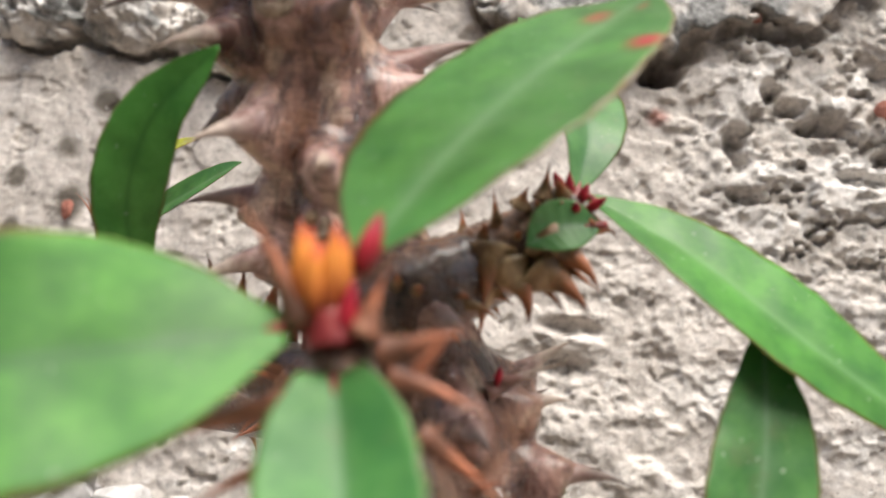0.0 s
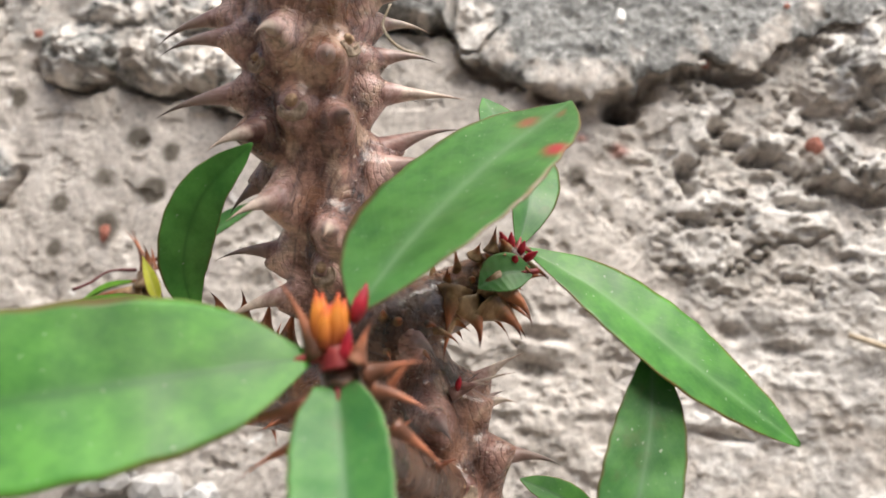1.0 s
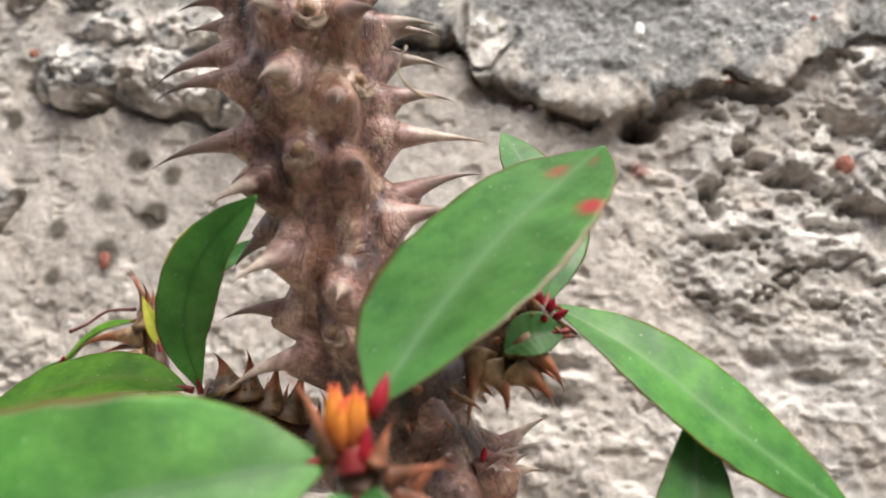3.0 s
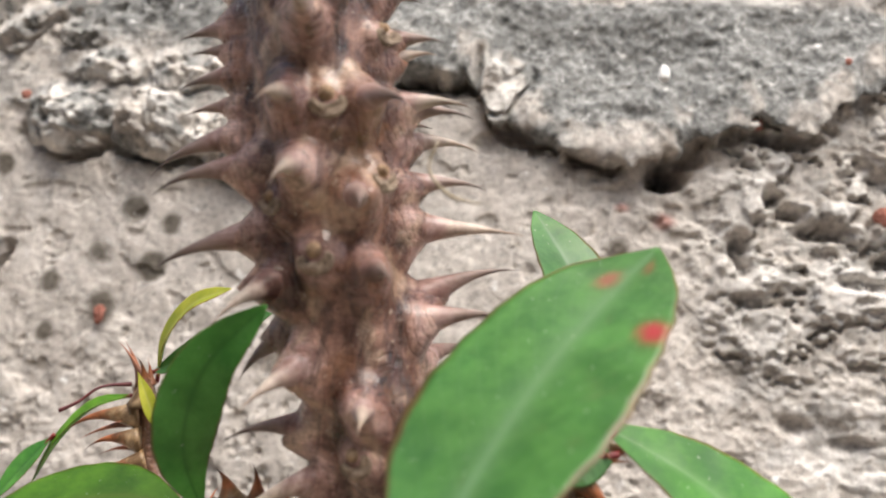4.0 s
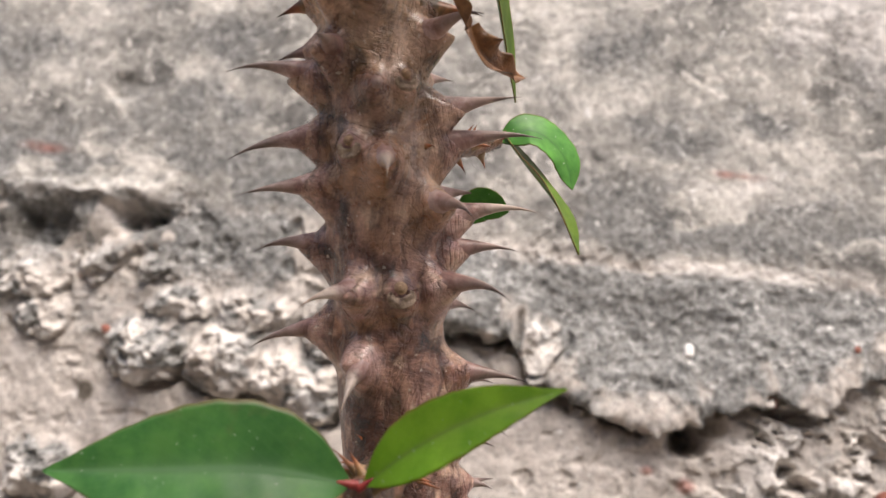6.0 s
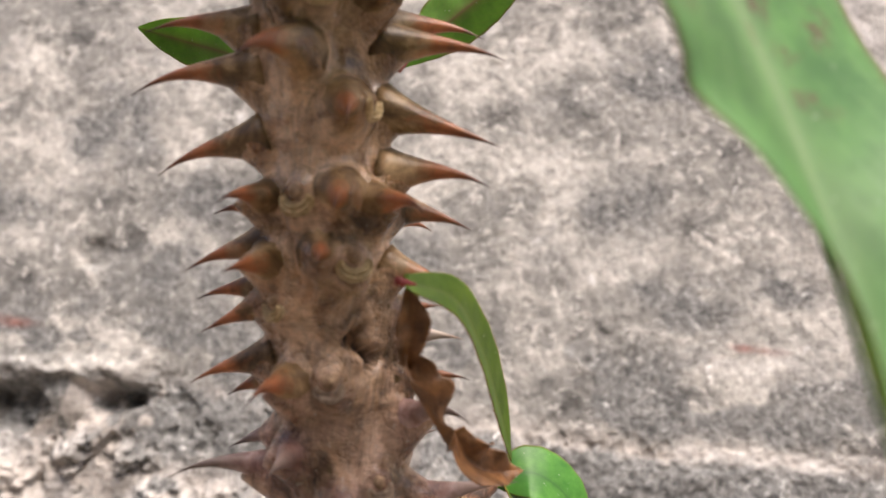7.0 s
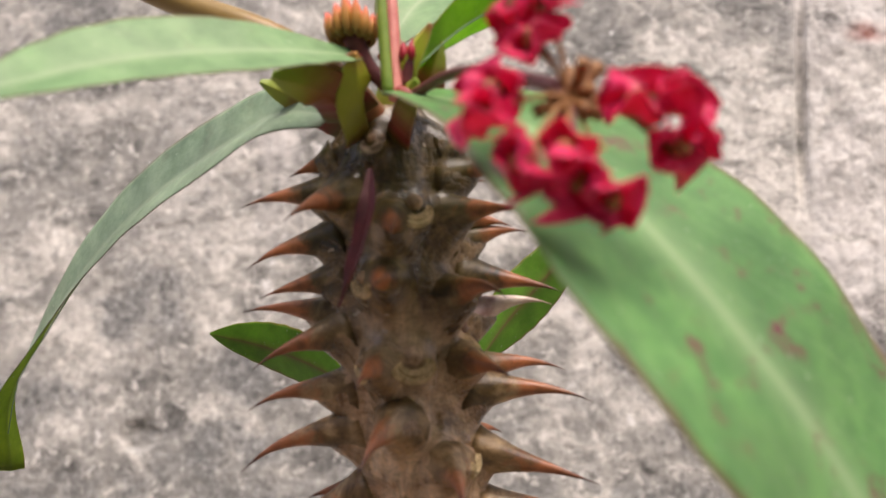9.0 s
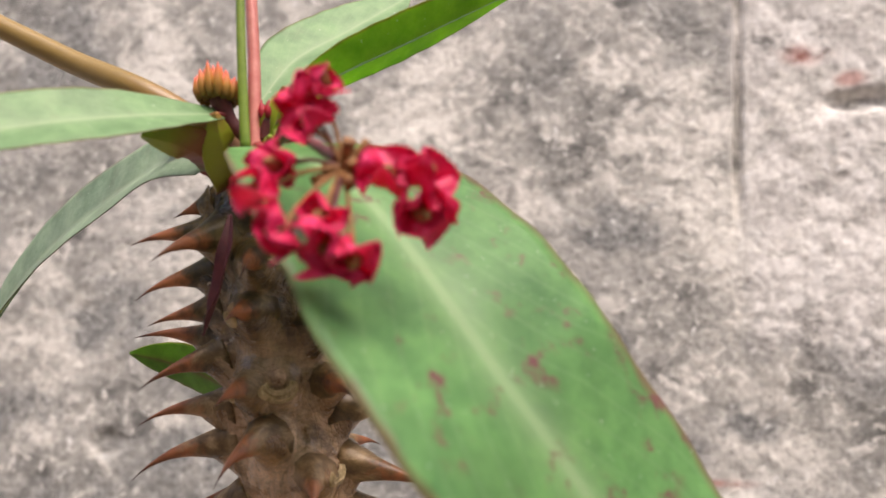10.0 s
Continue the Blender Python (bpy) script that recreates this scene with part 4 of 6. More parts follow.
def stem_frame(z):
    t = unit(axis_at(z + 0.012) - axis_at(z - 0.012))
    front = np.array([0.0, -1.0, 0.0])
    front = unit(front - t * (front @ t))
    return t, front, np.cross(t, front)


def girth(z):
    return float(np.interp(z, GIRTH[:, 0], GIRTH[:, 1]))


# thorns of the main stem: height, turn round the stem, length in mm, swing, rise
TOP = [(0.9075, 78, 16.5, -3, 3), (0.9130, 82, 11.0, 0, 14), (0.9010, 64, 18.0, -6, 1), (0.912, -74, 8.9, 0, -15), (0.9062, -74, 17.5, 4, -3), (0.9058, -37, 20.4, 18, -9), (0.8982, -74, 17.7, 5, -12), (0.8913, -74, 15.6, 5, -7), (0.8842, -84, 19.8, 4, 8),
       (0.882, -70, 18.5, 8, -13), (0.9005, 5, 18.2, 5, -5), (0.8913, -3, 18.4, 6, 2), (0.9005, 93, 11.2, -2, -11), (0.8958, 94, 14.0, -3, 6), (0.9062, 109, 7.4, -13, 5),
       (0.89, 95, 19.6, -7, -11), (0.887, 55, 20.3, -18, 6), (0.882, 100, 17.5, -4, 6)]
UPPER = [(0.8715, -77, 19.7, 7, -2), (0.8645, -77, 22.9, 8, -9), (0.8538, -85, 12.6, -1, -2), (0.8532, -76, 20.1, 5, -16), (0.8405, -90, 11.7, 4, -1), (0.842, -58, 17.8, 47, 0),
         (0.8348, -78, 16.0, 11, -16), (0.832, -52, 18.0, 44, 0), (0.8272, -85, 14.0, 7, -7), (0.877, -13, 17.2, 8, 2), (0.8672, -2, 19.9, -12, -10), (0.8578, 37, 18.0, -24, -17),
         (0.843, 26, 17.8, -15, -10), (0.8338, 9, 10.3, 2, -6), (0.876, 67, 20.0, -34, 1), (0.8718, 105, 19.4, -6, -4), (0.8688, 94, 23.6, -9, -8), (0.8575, 92, 23.9, -9, -20)]
UPPER2 = [(0.8465, 95, 20.4, -10, -10), (0.8408, 105, 17.2, -7, -16), (0.8408, 61, 18.0, -20, -4), (0.83, 92, 15.1, -10, -18)]
MIDDLE = [(0.825, -71, 13.4, 3, -20), (0.8155, -72, 15.5, 4, -10), (0.812, -28, 18.2, 21, 5), (0.812, -85, 10.1, 3, -16), (0.8025, -82, 10.4, 3, -11), (0.7962, -72, 20.5, 4, 7),
          (0.801, -35, 17.3, 35, 3), (0.7843, -72, 21.5, 8, -10), (0.7742, -66, 19.0, 0, -3), (0.7612, -82, 16.6, 14, -1), (0.7788, 11, 17.6, 2, -14), (0.7932, 9, 9.5, 5, -5),
          (0.8225, 105, 10.2, -2, 0), (0.817, 111, 14.3, -16, -5), (0.809, 105, 14.5, -4, -5), (0.8028, 87, 19.8, -38, 6), (0.788, 90, 20.3, 2, 6), (0.781, 97, 24.0, -6, 1)]
MIDDLE2 = [(0.7658, 98, 22.0, -6, 2), (0.7592, 97, 17.2, -5, -2), (0.7692, 62, 18.2, -26, -9)]
LOWER = [(0.752, -16, 19.2, -10, -3), (0.7523, 63, 20.5, -6, -8), (0.7443, -76, 18.3, 3, -10), (0.7373, -19, 18.0, 12, -31), (0.7243, 93, 13.7, 0, -27), (0.7185, 93, 9.6, -1, -14),
         (0.7328, 93, 18.1, -3, -11), (0.7095, 93, 8.3, -1, -14), (0.712, -47, 9.2, -25, -26), (0.708, -97, 9.6, 19, 2), (0.6998, -77, 11.0, 3, -10), (0.695, -77, 9.1, 2, 2),
         (0.691, -76, 12.0, 3, -9), (0.6858, -77, 11.1, 3, -3), (0.703, 92, 14.4, -3, -4), (0.694, 93, 12.3, -3, -6), (0.6902, 93, 10.5, -2, 4), (0.6962, 11, 16.3, -7, -11), (0.6825, 93, 15.8, -5, -8)]
FOOT = [(0.6808, -80, 19.1, 2, -15), (0.6745, -59, 18.3, -8, -8), (0.6642, -64, 21.2, -3, -10), (0.6565, -57, 19.8, 35, -15), (0.648, -80, 12.2, 2, -31), (0.643, -44, 19.1, 17, -12),
        (0.6333, -75, 16.2, 4, 14), (0.6262, -73, 20.4, 4, 1), (0.6835, -9, 16.3, 4, -11), (0.6825, 47, 18.3, -13, -15), (0.6732, -8, 16.3, 2, -15), (0.655, 34, 16.2, -13, -7),
        (0.6342, 1, 15.1, 1, -8), (0.6675, 34, 16.1, -24, -12), (0.6808, 97, 15.8, -2, -7), (0.676, 105, 16.5, -2, -9), (0.6685, 98, 16.4, -3, -8), (0.6618, 98, 22.4, -6, -12)]
FOOT2 = [(0.6482, 102, 21.3, -6, 5), (0.6448, 90, 17.8, -8, -10), (0.5875, 70, 15.2, 19, -26), (0.5963, 75, 9.5, 14, -15), (0.599, 110, 15.1, -14, 10), (0.613, 23, 16.0, -3, -26),
         (0.5985, 14, 16.3, -2, -17), (0.5905, -42, 16.8, -30, -14)]
SEEN = TOP + UPPER + UPPER2 + MIDDLE + MIDDLE2 + LOWER + FOOT + FOOT2
rng = np.random.RandomState(7)
BEHIND = [(z, a, rng.uniform(10, 18), rng.uniform(-10, 10), rng.uniform(-15, 5))
          for z, a in ((0.55 + 0.0074 * k + rng.uniform(-0.002, 0.002), 180 + (k * 37) % 110 - 55) for k in range(48))]
BELOW = [(z, rng.uniform(-180, 180), rng.uniform(10, 20), rng.uniform(-10, 10), rng.uniform(-20, 0)) for z in np.linspace(0.12, 0.57, 55)]
THORNS = SEEN + BEHIND + BELOW

# nodes on the visible side: height, turn, size in mm, worn (1) or fresh (0)
NODES = [(0.9138, -5, 2.2, 1), (0.9028, 27, 3.0, 0), (0.8775, 16, 3.4, 0), (0.8775, -25, 2.4, 0), (0.8913, -20, 2.6, 0), (0.8578, 56, 3.0, 0), (0.8425, -12, 3.1, 0), (0.8320, 37, 3.2, 0),
         (0.8250, -37, 2.6, 0), (0.8120, 9, 3.0, 1), (0.7942, 39, 2.8, 1), (0.7818, -17, 3.0, 1), (0.7515, 22, 3.4, 1), (0.7030, 27, 3.0, 1), (0.6948, 77, 2.6, 1),
         (0.6825, 19, 3.4, 1), (0.6702, 54, 3.0, 1), (0.6590, -5, 3.4, 1), (0.6280, -20, 3.0, 1), (0.6688, -33, 2.6, 1), (0.5835, 17, 3.2, 1)]


def stem_radius(z, a):
    """Distance of the bark from the axis: girth, swellings under the thorns, hollows between."""
    z, a = np.asarray(z, float), np.asarray(a, float)
    r = np.interp(z, GIRTH[:, 0], GIRTH[:, 1])
    g = r.copy()
    r = r - 0.0017
    sw = np.zeros_like(r)
    for tz, ta, ln, yaw, rise in THORNS:
        da = (a - ta + 180) % 360 - 180
        arc = np.radians(da) * g
        dz = z - tz
        s = np.where(dz > 0, 0.0052, 0.0068) * (0.7 + 0.3 * ln / 18)
        q = np.sqrt((arc / 0.0074) ** 2 + (dz / (1.45 * s)) ** 2)
        k = np.clip(1 - q, 0, 1)
        sw = np.maximum(sw, (0.0024 + 0.0061 * min(ln, 20) / 20) * (0.42 * k * k * (3 - 2 * k) + 0.58 * k**2.0))
    for nz, na, size, worn in NODES:
        da = (a - na + 180) % 360 - 180
        arc = np.radians(da) * g
        sw = np.maximum(sw, 0.0016 * np.exp(-(arc / 0.0042) ** 2 - ((z - nz) / 0.0042) ** 2))
    for nz, na, size, worn in NODES:
        arc = np.radians((a - na + 180) % 360 - 180) * g
        m = np.exp(-((arc / (0.00150 * size)) ** 2 + ((z - nz + 0.0006) / (0.00145 * size)) ** 2) ** 2)
        sw = np.maximum(sw, 0.0026 * m)
    hollow = np.exp(-((np.radians((a - 50 + 180) % 360 - 180) * g / 0.0030 + 0.9 * np.sin(900 * z)) ** 2 + ((z - 0.8165) / 0.0044 + 0.5 * np.sin(a / 9.0)) ** 2) ** 1.3)
    return r + sw - 0.0045 * hollow


def build_stem():
    zs = np.concatenate([np.linspace(-0.03, 0.50, 90)[:-1], np.linspace(0.50, 0.9205, 520)])
    sides = 150
    an = np.linspace(-180, 180, sides, endpoint=False)
    Zg, Ag = np.meshgrid(zs, an, indexing="ij")
    R = stem_radius(Zg, Ag)
    R = R + 0.0005 * (fbm(Ag / 360 * 2.2, Zg * 14, 12, 4, 81) - 0.5) + 0.00025 * (fbm(Ag / 360 * 2.0, Zg * 9, 55, 3, 83) - 0.5)
    verts = np.zeros((len(zs), sides, 3))
    for i, z in enumerate(zs):
        t, fr, rt = stem_frame(z)
        c = np.radians(an)
        verts[i] = axis_at(z) + R[i][:, None] * (np.cos(c)[:, None] * fr + np.sin(c)[:, None] * rt)
    worn = step(fbm(Ag / 360 * 1.2, Zg * 16, 14, 4, 85), 0.56, 0.68) * 0.7 * (1 - step(Zg, 0.84, 0.88) * 0.5)
    young = step(Zg, 0.79, 0.85)
    lift = np.clip((R - np.interp(Zg, GIRTH[:, 0], GIRTH[:, 1]) + 0.0008) / 0.0035, 0, 1)
    worn = np.maximum(worn, 0.50 * young * (1 - lift) * step(fbm(Ag / 360 * 3, Zg * 12, 16, 3, 87), 0.42, 0.58) * (1 - step(Zg, 0.885, 0.90)))
    worn = np.maximum(worn, 0.28 * np.clip((R - np.interp(Zg, GIRTH[:, 0], GIRTH[:, 1]) - 0.0012) / 0.002, 0, 1) * (1 - step(Zg, 0.80, 0.86)))
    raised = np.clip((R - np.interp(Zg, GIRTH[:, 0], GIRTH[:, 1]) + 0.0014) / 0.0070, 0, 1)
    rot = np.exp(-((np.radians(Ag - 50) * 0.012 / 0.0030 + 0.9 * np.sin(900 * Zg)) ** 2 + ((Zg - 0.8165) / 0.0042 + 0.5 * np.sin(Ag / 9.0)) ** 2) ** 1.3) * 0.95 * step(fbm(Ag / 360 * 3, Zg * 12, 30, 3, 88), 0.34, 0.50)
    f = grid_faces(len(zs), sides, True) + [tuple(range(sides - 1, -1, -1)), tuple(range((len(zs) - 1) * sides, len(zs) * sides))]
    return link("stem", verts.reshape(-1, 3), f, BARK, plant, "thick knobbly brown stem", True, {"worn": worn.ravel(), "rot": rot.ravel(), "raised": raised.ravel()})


build_stem()


# thorns bleached by age
WEATHERED = ((0.882, 100), (0.643, -44), (0.6565, -57), (0.7373, -19), (0.752, -16), (0.6962, 11), (0.6732, -8), (0.6835, -9), (0.6342, 1), (0.676, 105), (0.6902, 93),
             (0.6618, 98), (0.7788, 11), (0.6262, -73), (0.6825, 93), (0.7658, 98), (0.817, 111), (0.599, 110), (0.5963, 75))


def stem_thorn(z, a, ln, yaw, rise):
    t, fr, rt = stem_frame(z)
    c = radians(a)
    rd = math.cos(c) * fr + math.sin(c) * rt
    sd = -math.sin(c) * fr + math.cos(c) * rt
    way = math.cos(radians(rise)) * (math.cos(radians(yaw)) * rd + math.sin(radians(yaw)) * sd) + math.sin(radians(rise)) * t
    base = axis_at(z) + rd * girth(z) * 0.9
    if (z, a) in WEATHERED:
        mat = THORN_PALE
    elif z > 0.805:
        mat = THORN_YOUNG
    else:
        mat = THORN_OLD
    thick = (0.0028 + 0.0017 * min(ln, 20) / 20) * (1.0 if z > 0.805 else 0.84)
    thorn_mesh("thorn", base, base + way * ln * 0.001, thick, mat, plant, random.uniform(0.05, 0.26))


for row in THORNS:
    stem_thorn(*row)


def leaf_scar(z, a, size, worn):
    """Corky crescent left by a fallen leaf, with the bud above it."""
    t, fr, rt = stem_frame(z)
    c = radians(a)
    rd = math.cos(c) * fr + math.sin(c) * rt
    sd = -math.sin(c) * fr + math.cos(c) * rt
    at = axis_at(z) + rd * float(stem_radius(z, a))
    s = size * (0.00100 if worn else 0.00116)
    rows, cols = 13, 22
    verts = []
    for i in range(rows):
        q = i / (rows - 1)
        for j in range(cols):
            v = j / (cols - 1)
            th = math.pi * (1.06 + 0.88 * v)
            rr = s * (0.50 + q * (0.72 * math.sin(math.pi * v) ** 0.6 + 0.02))
            x, y = math.cos(th) * rr * 1.12, math.sin(th) * rr + s * 0.35
            h = 0.00070 + (0.0 if worn else 0.00026) * math.cos(q * 2 * math.pi * 3) + (0.0003 * math.sin(9 * v + 40 * z) * math.sin(7 * q + 31 * z) if worn else 0.0) - (0.0017 if i in (0, rows - 1) or j in (0, cols - 1) else 0)
            az, aa = z + y, a + math.degrees(x / girth(z))
            ca = radians(aa)
            verts.append((axis_at(az), math.cos(ca) * fr + math.sin(ca) * rt, az, aa, h))
    rr = stem_radius(np.array([v[2] for v in verts]), np.array([v[3] for v in verts]))
    verts = [v[0] + v[1] * (r0 + v[4]) for v, r0 in zip(verts, rr)]
    scar = link("leaf_scar", verts, grid_faces(rows, cols), SCAR_OLD if worn else SCAR, plant, "tan corky leaf scar")
    at = axis_at(z + s * 0.35) + rd * float(stem_radius(np.array([z + s * 0.35]), np.array([float(a)]))[0])
    top = at
    tube("bud_scar", [top - rd * 0.0014, top + rd * 0.0004, top + rd * 0.0008, top + rd * 0.0009, top + rd * 0.0005, top + rd * 0.0002], [s * 0.50, s * 0.47, s * 0.42, s * 0.30, s * 0.20, s * 0.05], SCAR_RIM, scar, "", 14, 16, 0.03, int(z * 1e4))


for row in NODES:
    leaf_scar(*row)


# ---- leaves ----
def leaf(ctrl, width, mat, normal, label, fold=0.25, shape=(0.10, 0.55, 0.92, 1.0, 0.95, 0.76, 0.42, 0.02), wave=0.0, twist=0.0, petiole=True, rib=True, seed=0, name="leaf", curl=0.0, thick=0.00045, blots=(), under=None, tip_fold=0.0, late=1.0):
    """A blade along a line of points. normal: the way its upper face looks; twist: degrees by which that turns towards the tip."""
    n, cols = 60, 19
    p = curve_points(ctrl, n)
    t = np.gradient(p, axis=0)
    uu = np.linspace(0, 1, n)
    w = 0.5 * width * np.interp(uu, np.linspace(0, 1, len(shape)), shape)
    k = np.ones(5) / 5
    w[3:-3] = np.convolve(w, k, "same")[3:-3]
    top, low, uvs, along, blotch, ups = [], [], [], [], [], []
    r = np.random.RandomState(seed)
    ph = r.uniform(0, 6, 3)
    normal = np.asarray(normal, float)
    for i in range(n):
        ti = unit(t[i])
        nn = unit(normal - ti * (normal @ ti))
        sd = np.cross(ti, nn)
        a = radians(twist) * uu[i] ** late
        nn, sd = nn * math.cos(a) + sd * math.sin(a), sd * math.cos(a) - nn * math.sin(a)
        ups.append(nn)
        for j in range(cols):
            v = -1 + 2 * j / (cols - 1)
            lift = (fold + tip_fold * float(step(uu[i], 0.64, 0.92))) * w[i] * abs(v) - curl * w[i] * v * v
            lift += wave * width * math.sin(uu[i] * 15 + ph[0] + (1.7 if v > 0 else 0)) * abs(v) ** 2
            lift += 0.0025 * width * math.sin(uu[i] * 46 + ph[1] + 3 * abs(v)) * (abs(v) > 0.1)
            ragged = 1 + 0.012 * math.sin(uu[i] * 61 + ph[2] * (1 if v > 0 else 2))
            q = p[i] + sd * v * w[i] * ragged + nn * lift
            top.append(q + nn * thick * 0.5 * (1 - 0.6 * abs(v)))
            low.append(q - nn * thick * 0.5 * (1 - 0.6 * abs(v)))
            uvs.append((uu[i], (v + 1) / 2))
            along.append(uu[i])
            blotch.append(max([math.exp(-(((uu[i] - bu) / br) ** 2 + ((v - bv) / (br * 4.5)) ** 2) ** 2) * bs for bu, bv, br, bs in blots], default=0.0))
    m = n * cols
    f = grid_faces(n, cols)
    faces = list(f) + [tuple(m + q for q in reversed(g)) for g in f]
    for i in range(n - 1):
        a, b = i * cols, (i + 1) * cols
        faces.append((a, b, m + b, m + a))
        a, b = i * cols + cols - 1, (i + 1) * cols + cols - 1
        faces.append((b, a, m + a, m + b))
    faces.append(tuple(range(m, m + cols)) + tuple(range(cols - 1, -1, -1)))
    e = (n - 1) * cols
    faces.append(tuple(range(e, e + cols)) + tuple(range(m + e + cols - 1, m + e - 1, -1)))
    ob = link(name, top + low, faces, mat, plant, label, True, {"along": along * 2, "blotch": blotch * 2}, uvs * 2)
    if under:
        ob.data.materials.append(under)
        ob.data.polygons.foreach_set("material_index", [0] * len(f) + [1] * len(f) + [0] * (len(faces) - 2 * len(f)))
    if rib:
        tube("midrib", p[1:-3:6] - np.array(ups)[1:-3:6] * (thick * 0.35 + width * 0.014), [width * 0.016, width * 0.012, width * 0.005], RIB, ob, "", 20, 8)
    if petiole:
        d = unit(p[2] - p[0])
        tube("petiole", [p[0] - d * 0.0016, p[0], p[0] + d * 0.0022], [width * 0.012 + 0.0006, width * 0.012 + 0.0005, 0.0003], PETIOLE, ob, "short red petiole", 8, 10)
    return ob


BROAD = (0.06, 0.50, 0.80, 0.95, 1.0, 1.0, 0.96, 0.87, 0.72, 0.48, 0.04)
LANCE = (0.10, 0.40, 0.68, 0.88, 0.98, 1.0, 0.96, 0.86, 0.70, 0.46, 0.05)
TAPER = (0.08, 0.55, 0.84, 0.98, 1.0, 0.95, 0.84, 0.68, 0.47, 0.22, 0.02)
STRAP = (0.25, 0.55, 0.80, 0.95, 1.0, 1.0, 0.92, 0.72, 0.40, 0.02)

# front shoot
leaf([(-0.0157, 0.0751, 0.613), (-0.0117, 0.0829, 0.6237), (-0.0029, 0.0963, 0.6411), (0.0132, 0.1139, 0.6638)], 0.0310, LEAF_BLUE, (-0.45, -0.9, 0.30), "oval green leaf with red blotches", 0.10, BROAD, 0.01, seed=1, blots=((0.70, 0.82, 0.040, 1.0), (0.84, -0.25, 0.035, 0.6), (0.92, 0.3, 0.03, 0.35)))
leaf([(-0.0211, 0.0717, 0.6051), (-0.035, 0.0665, 0.6009), (-0.0564, 0.0586, 0.5944), (-0.0745, 0.053, 0.5884), (-0.0985, 0.0460, 0.5810)], 0.0285, LEAF, (0.0, -0.9, 0.4), "broad bright green leaf", 0.12, (0.10, 0.62, 0.86, 0.97, 1.0, 1.0, 0.95, 0.85, 0.70, 0.46, 0.04), 0.01, seed=2)
leaf([(-0.0165, 0.073, 0.6014), (-0.014, 0.0696, 0.5938), (-0.0101, 0.0615, 0.5844), (-0.0054, 0.0519, 0.573)], 0.0142, LEAF_DARK, (0.0, -0.9, 0.4), "folded green leaf", 0.45, (0.45, 0.85, 0.97, 1.0, 1.0, 0.95, 0.85, 0.6, 0.1), 0.0, seed=3)
# shoot behind the stem, towards the wall
leaf([(0.0071, 0.1235, 0.6344), (0.0206, 0.1244, 0.6285), (0.0418, 0.1246, 0.6148), (0.0641, 0.127, 0.6013)], 0.0185, LEAF_LONG, (0.25, -0.8, 0.55), "long glossy green leaf", 0.15, LANCE, 0.01, seed=4)
leaf([(0.0053, 0.1261, 0.6356), (0.0066, 0.1305, 0.6464), (0.0015, 0.1424, 0.6618), (-0.0085, 0.1525, 0.678)], 0.0155, LEAF_DARK, (0.35, -0.9, 0.1), "dark green leaf with a red rim", 0.2, LANCE, 0.0, seed=5)
leaf([(0.0344, 0.1245, 0.6154), (0.0345, 0.1209, 0.6013), (0.0321, 0.1155, 0.5839), (0.0295, 0.109, 0.5668)], 0.0158, LEAF_DARK, (0.1, -1.0, 0.2), "hanging dark green leaf", 0.1, STRAP, 0.02, seed=6)
leaf([(0.0086, 0.1215, 0.6296), (0.0033, 0.119, 0.6282), (-0.0014, 0.117, 0.6243)], 0.0085, LEAF_BLUE, (0.1, -0.9, 0.15), "small dull green leaf", 0.2, STRAP, 0.0, seed=7)
leaf([(0.0303, 0.1486, 0.5755), (0.0218, 0.1461, 0.5829), (0.0103, 0.1438, 0.5869)], 0.0085, LEAF, (0.0, -0.8, 0.6), "small green leaf low on the plant", 0.2, LANCE, 0.0, seed=8)
# side shoots beside the wall
leaf([(-0.0624, 0.127, 0.6119), (-0.0635, 0.1177, 0.6227), (-0.0592, 0.1107, 0.6359), (-0.0488, 0.1068, 0.6475)], 0.0112, LEAF_FRESH, (0.35, -0.85, 0.35), "upright dark green leaf", 0.18, LANCE, 0.0, 15, seed=9)
leaf([(-0.0662, 0.1297, 0.6111), (-0.0782, 0.1279, 0.612), (-0.09, 0.1249, 0.6085), (-0.1033, 0.1194, 0.6001)], 0.0185, LEAF_YOUNG, (0.0, -0.55, 0.85), "arching bright green leaf", 0.15, LANCE, 0.0, seed=10)
leaf([(-0.1118, 0.206, 0.6343), (-0.1088, 0.201, 0.6453), (-0.1014, 0.1971, 0.6546), (-0.0894, 0.1935, 0.6599)], 0.0085, LEAF_YELLOW, (-0.5, -0.7, 0.5), "yellowing leaf with a red rim", 0.25, LANCE, 0.0, seed=11)
leaf([(-0.112, 0.2036, 0.6356), (-0.0988, 0.2, 0.6419), (-0.0871, 0.1961, 0.6485), (-0.0766, 0.1923, 0.6542)], 0.0125, LEAF_DARK, (-0.2, -0.8, 0.6), "dark bluish green leaf", 0.2, BROAD, 0.0, seed=12)
leaf([(-0.1187, 0.2065, 0.6284), (-0.1288, 0.2059, 0.6242), (-0.1379, 0.2065, 0.6141), (-0.1448, 0.208, 0.6009)], 0.0085, LEAF_YOUNG, (-0.5, -0.5, 0.6), "curved young green leaf", 0.3, LANCE, 0.0, seed=13)
leaf([(-0.1416, 0.2081, 0.6137), (-0.1472, 0.2068, 0.6056), (-0.1535, 0.2057, 0.5958)], 0.0095, LEAF, (-0.4, -0.8, 0.4), "pale green leaf near the wall", 0.2, LANCE, 0.0, seed=14)
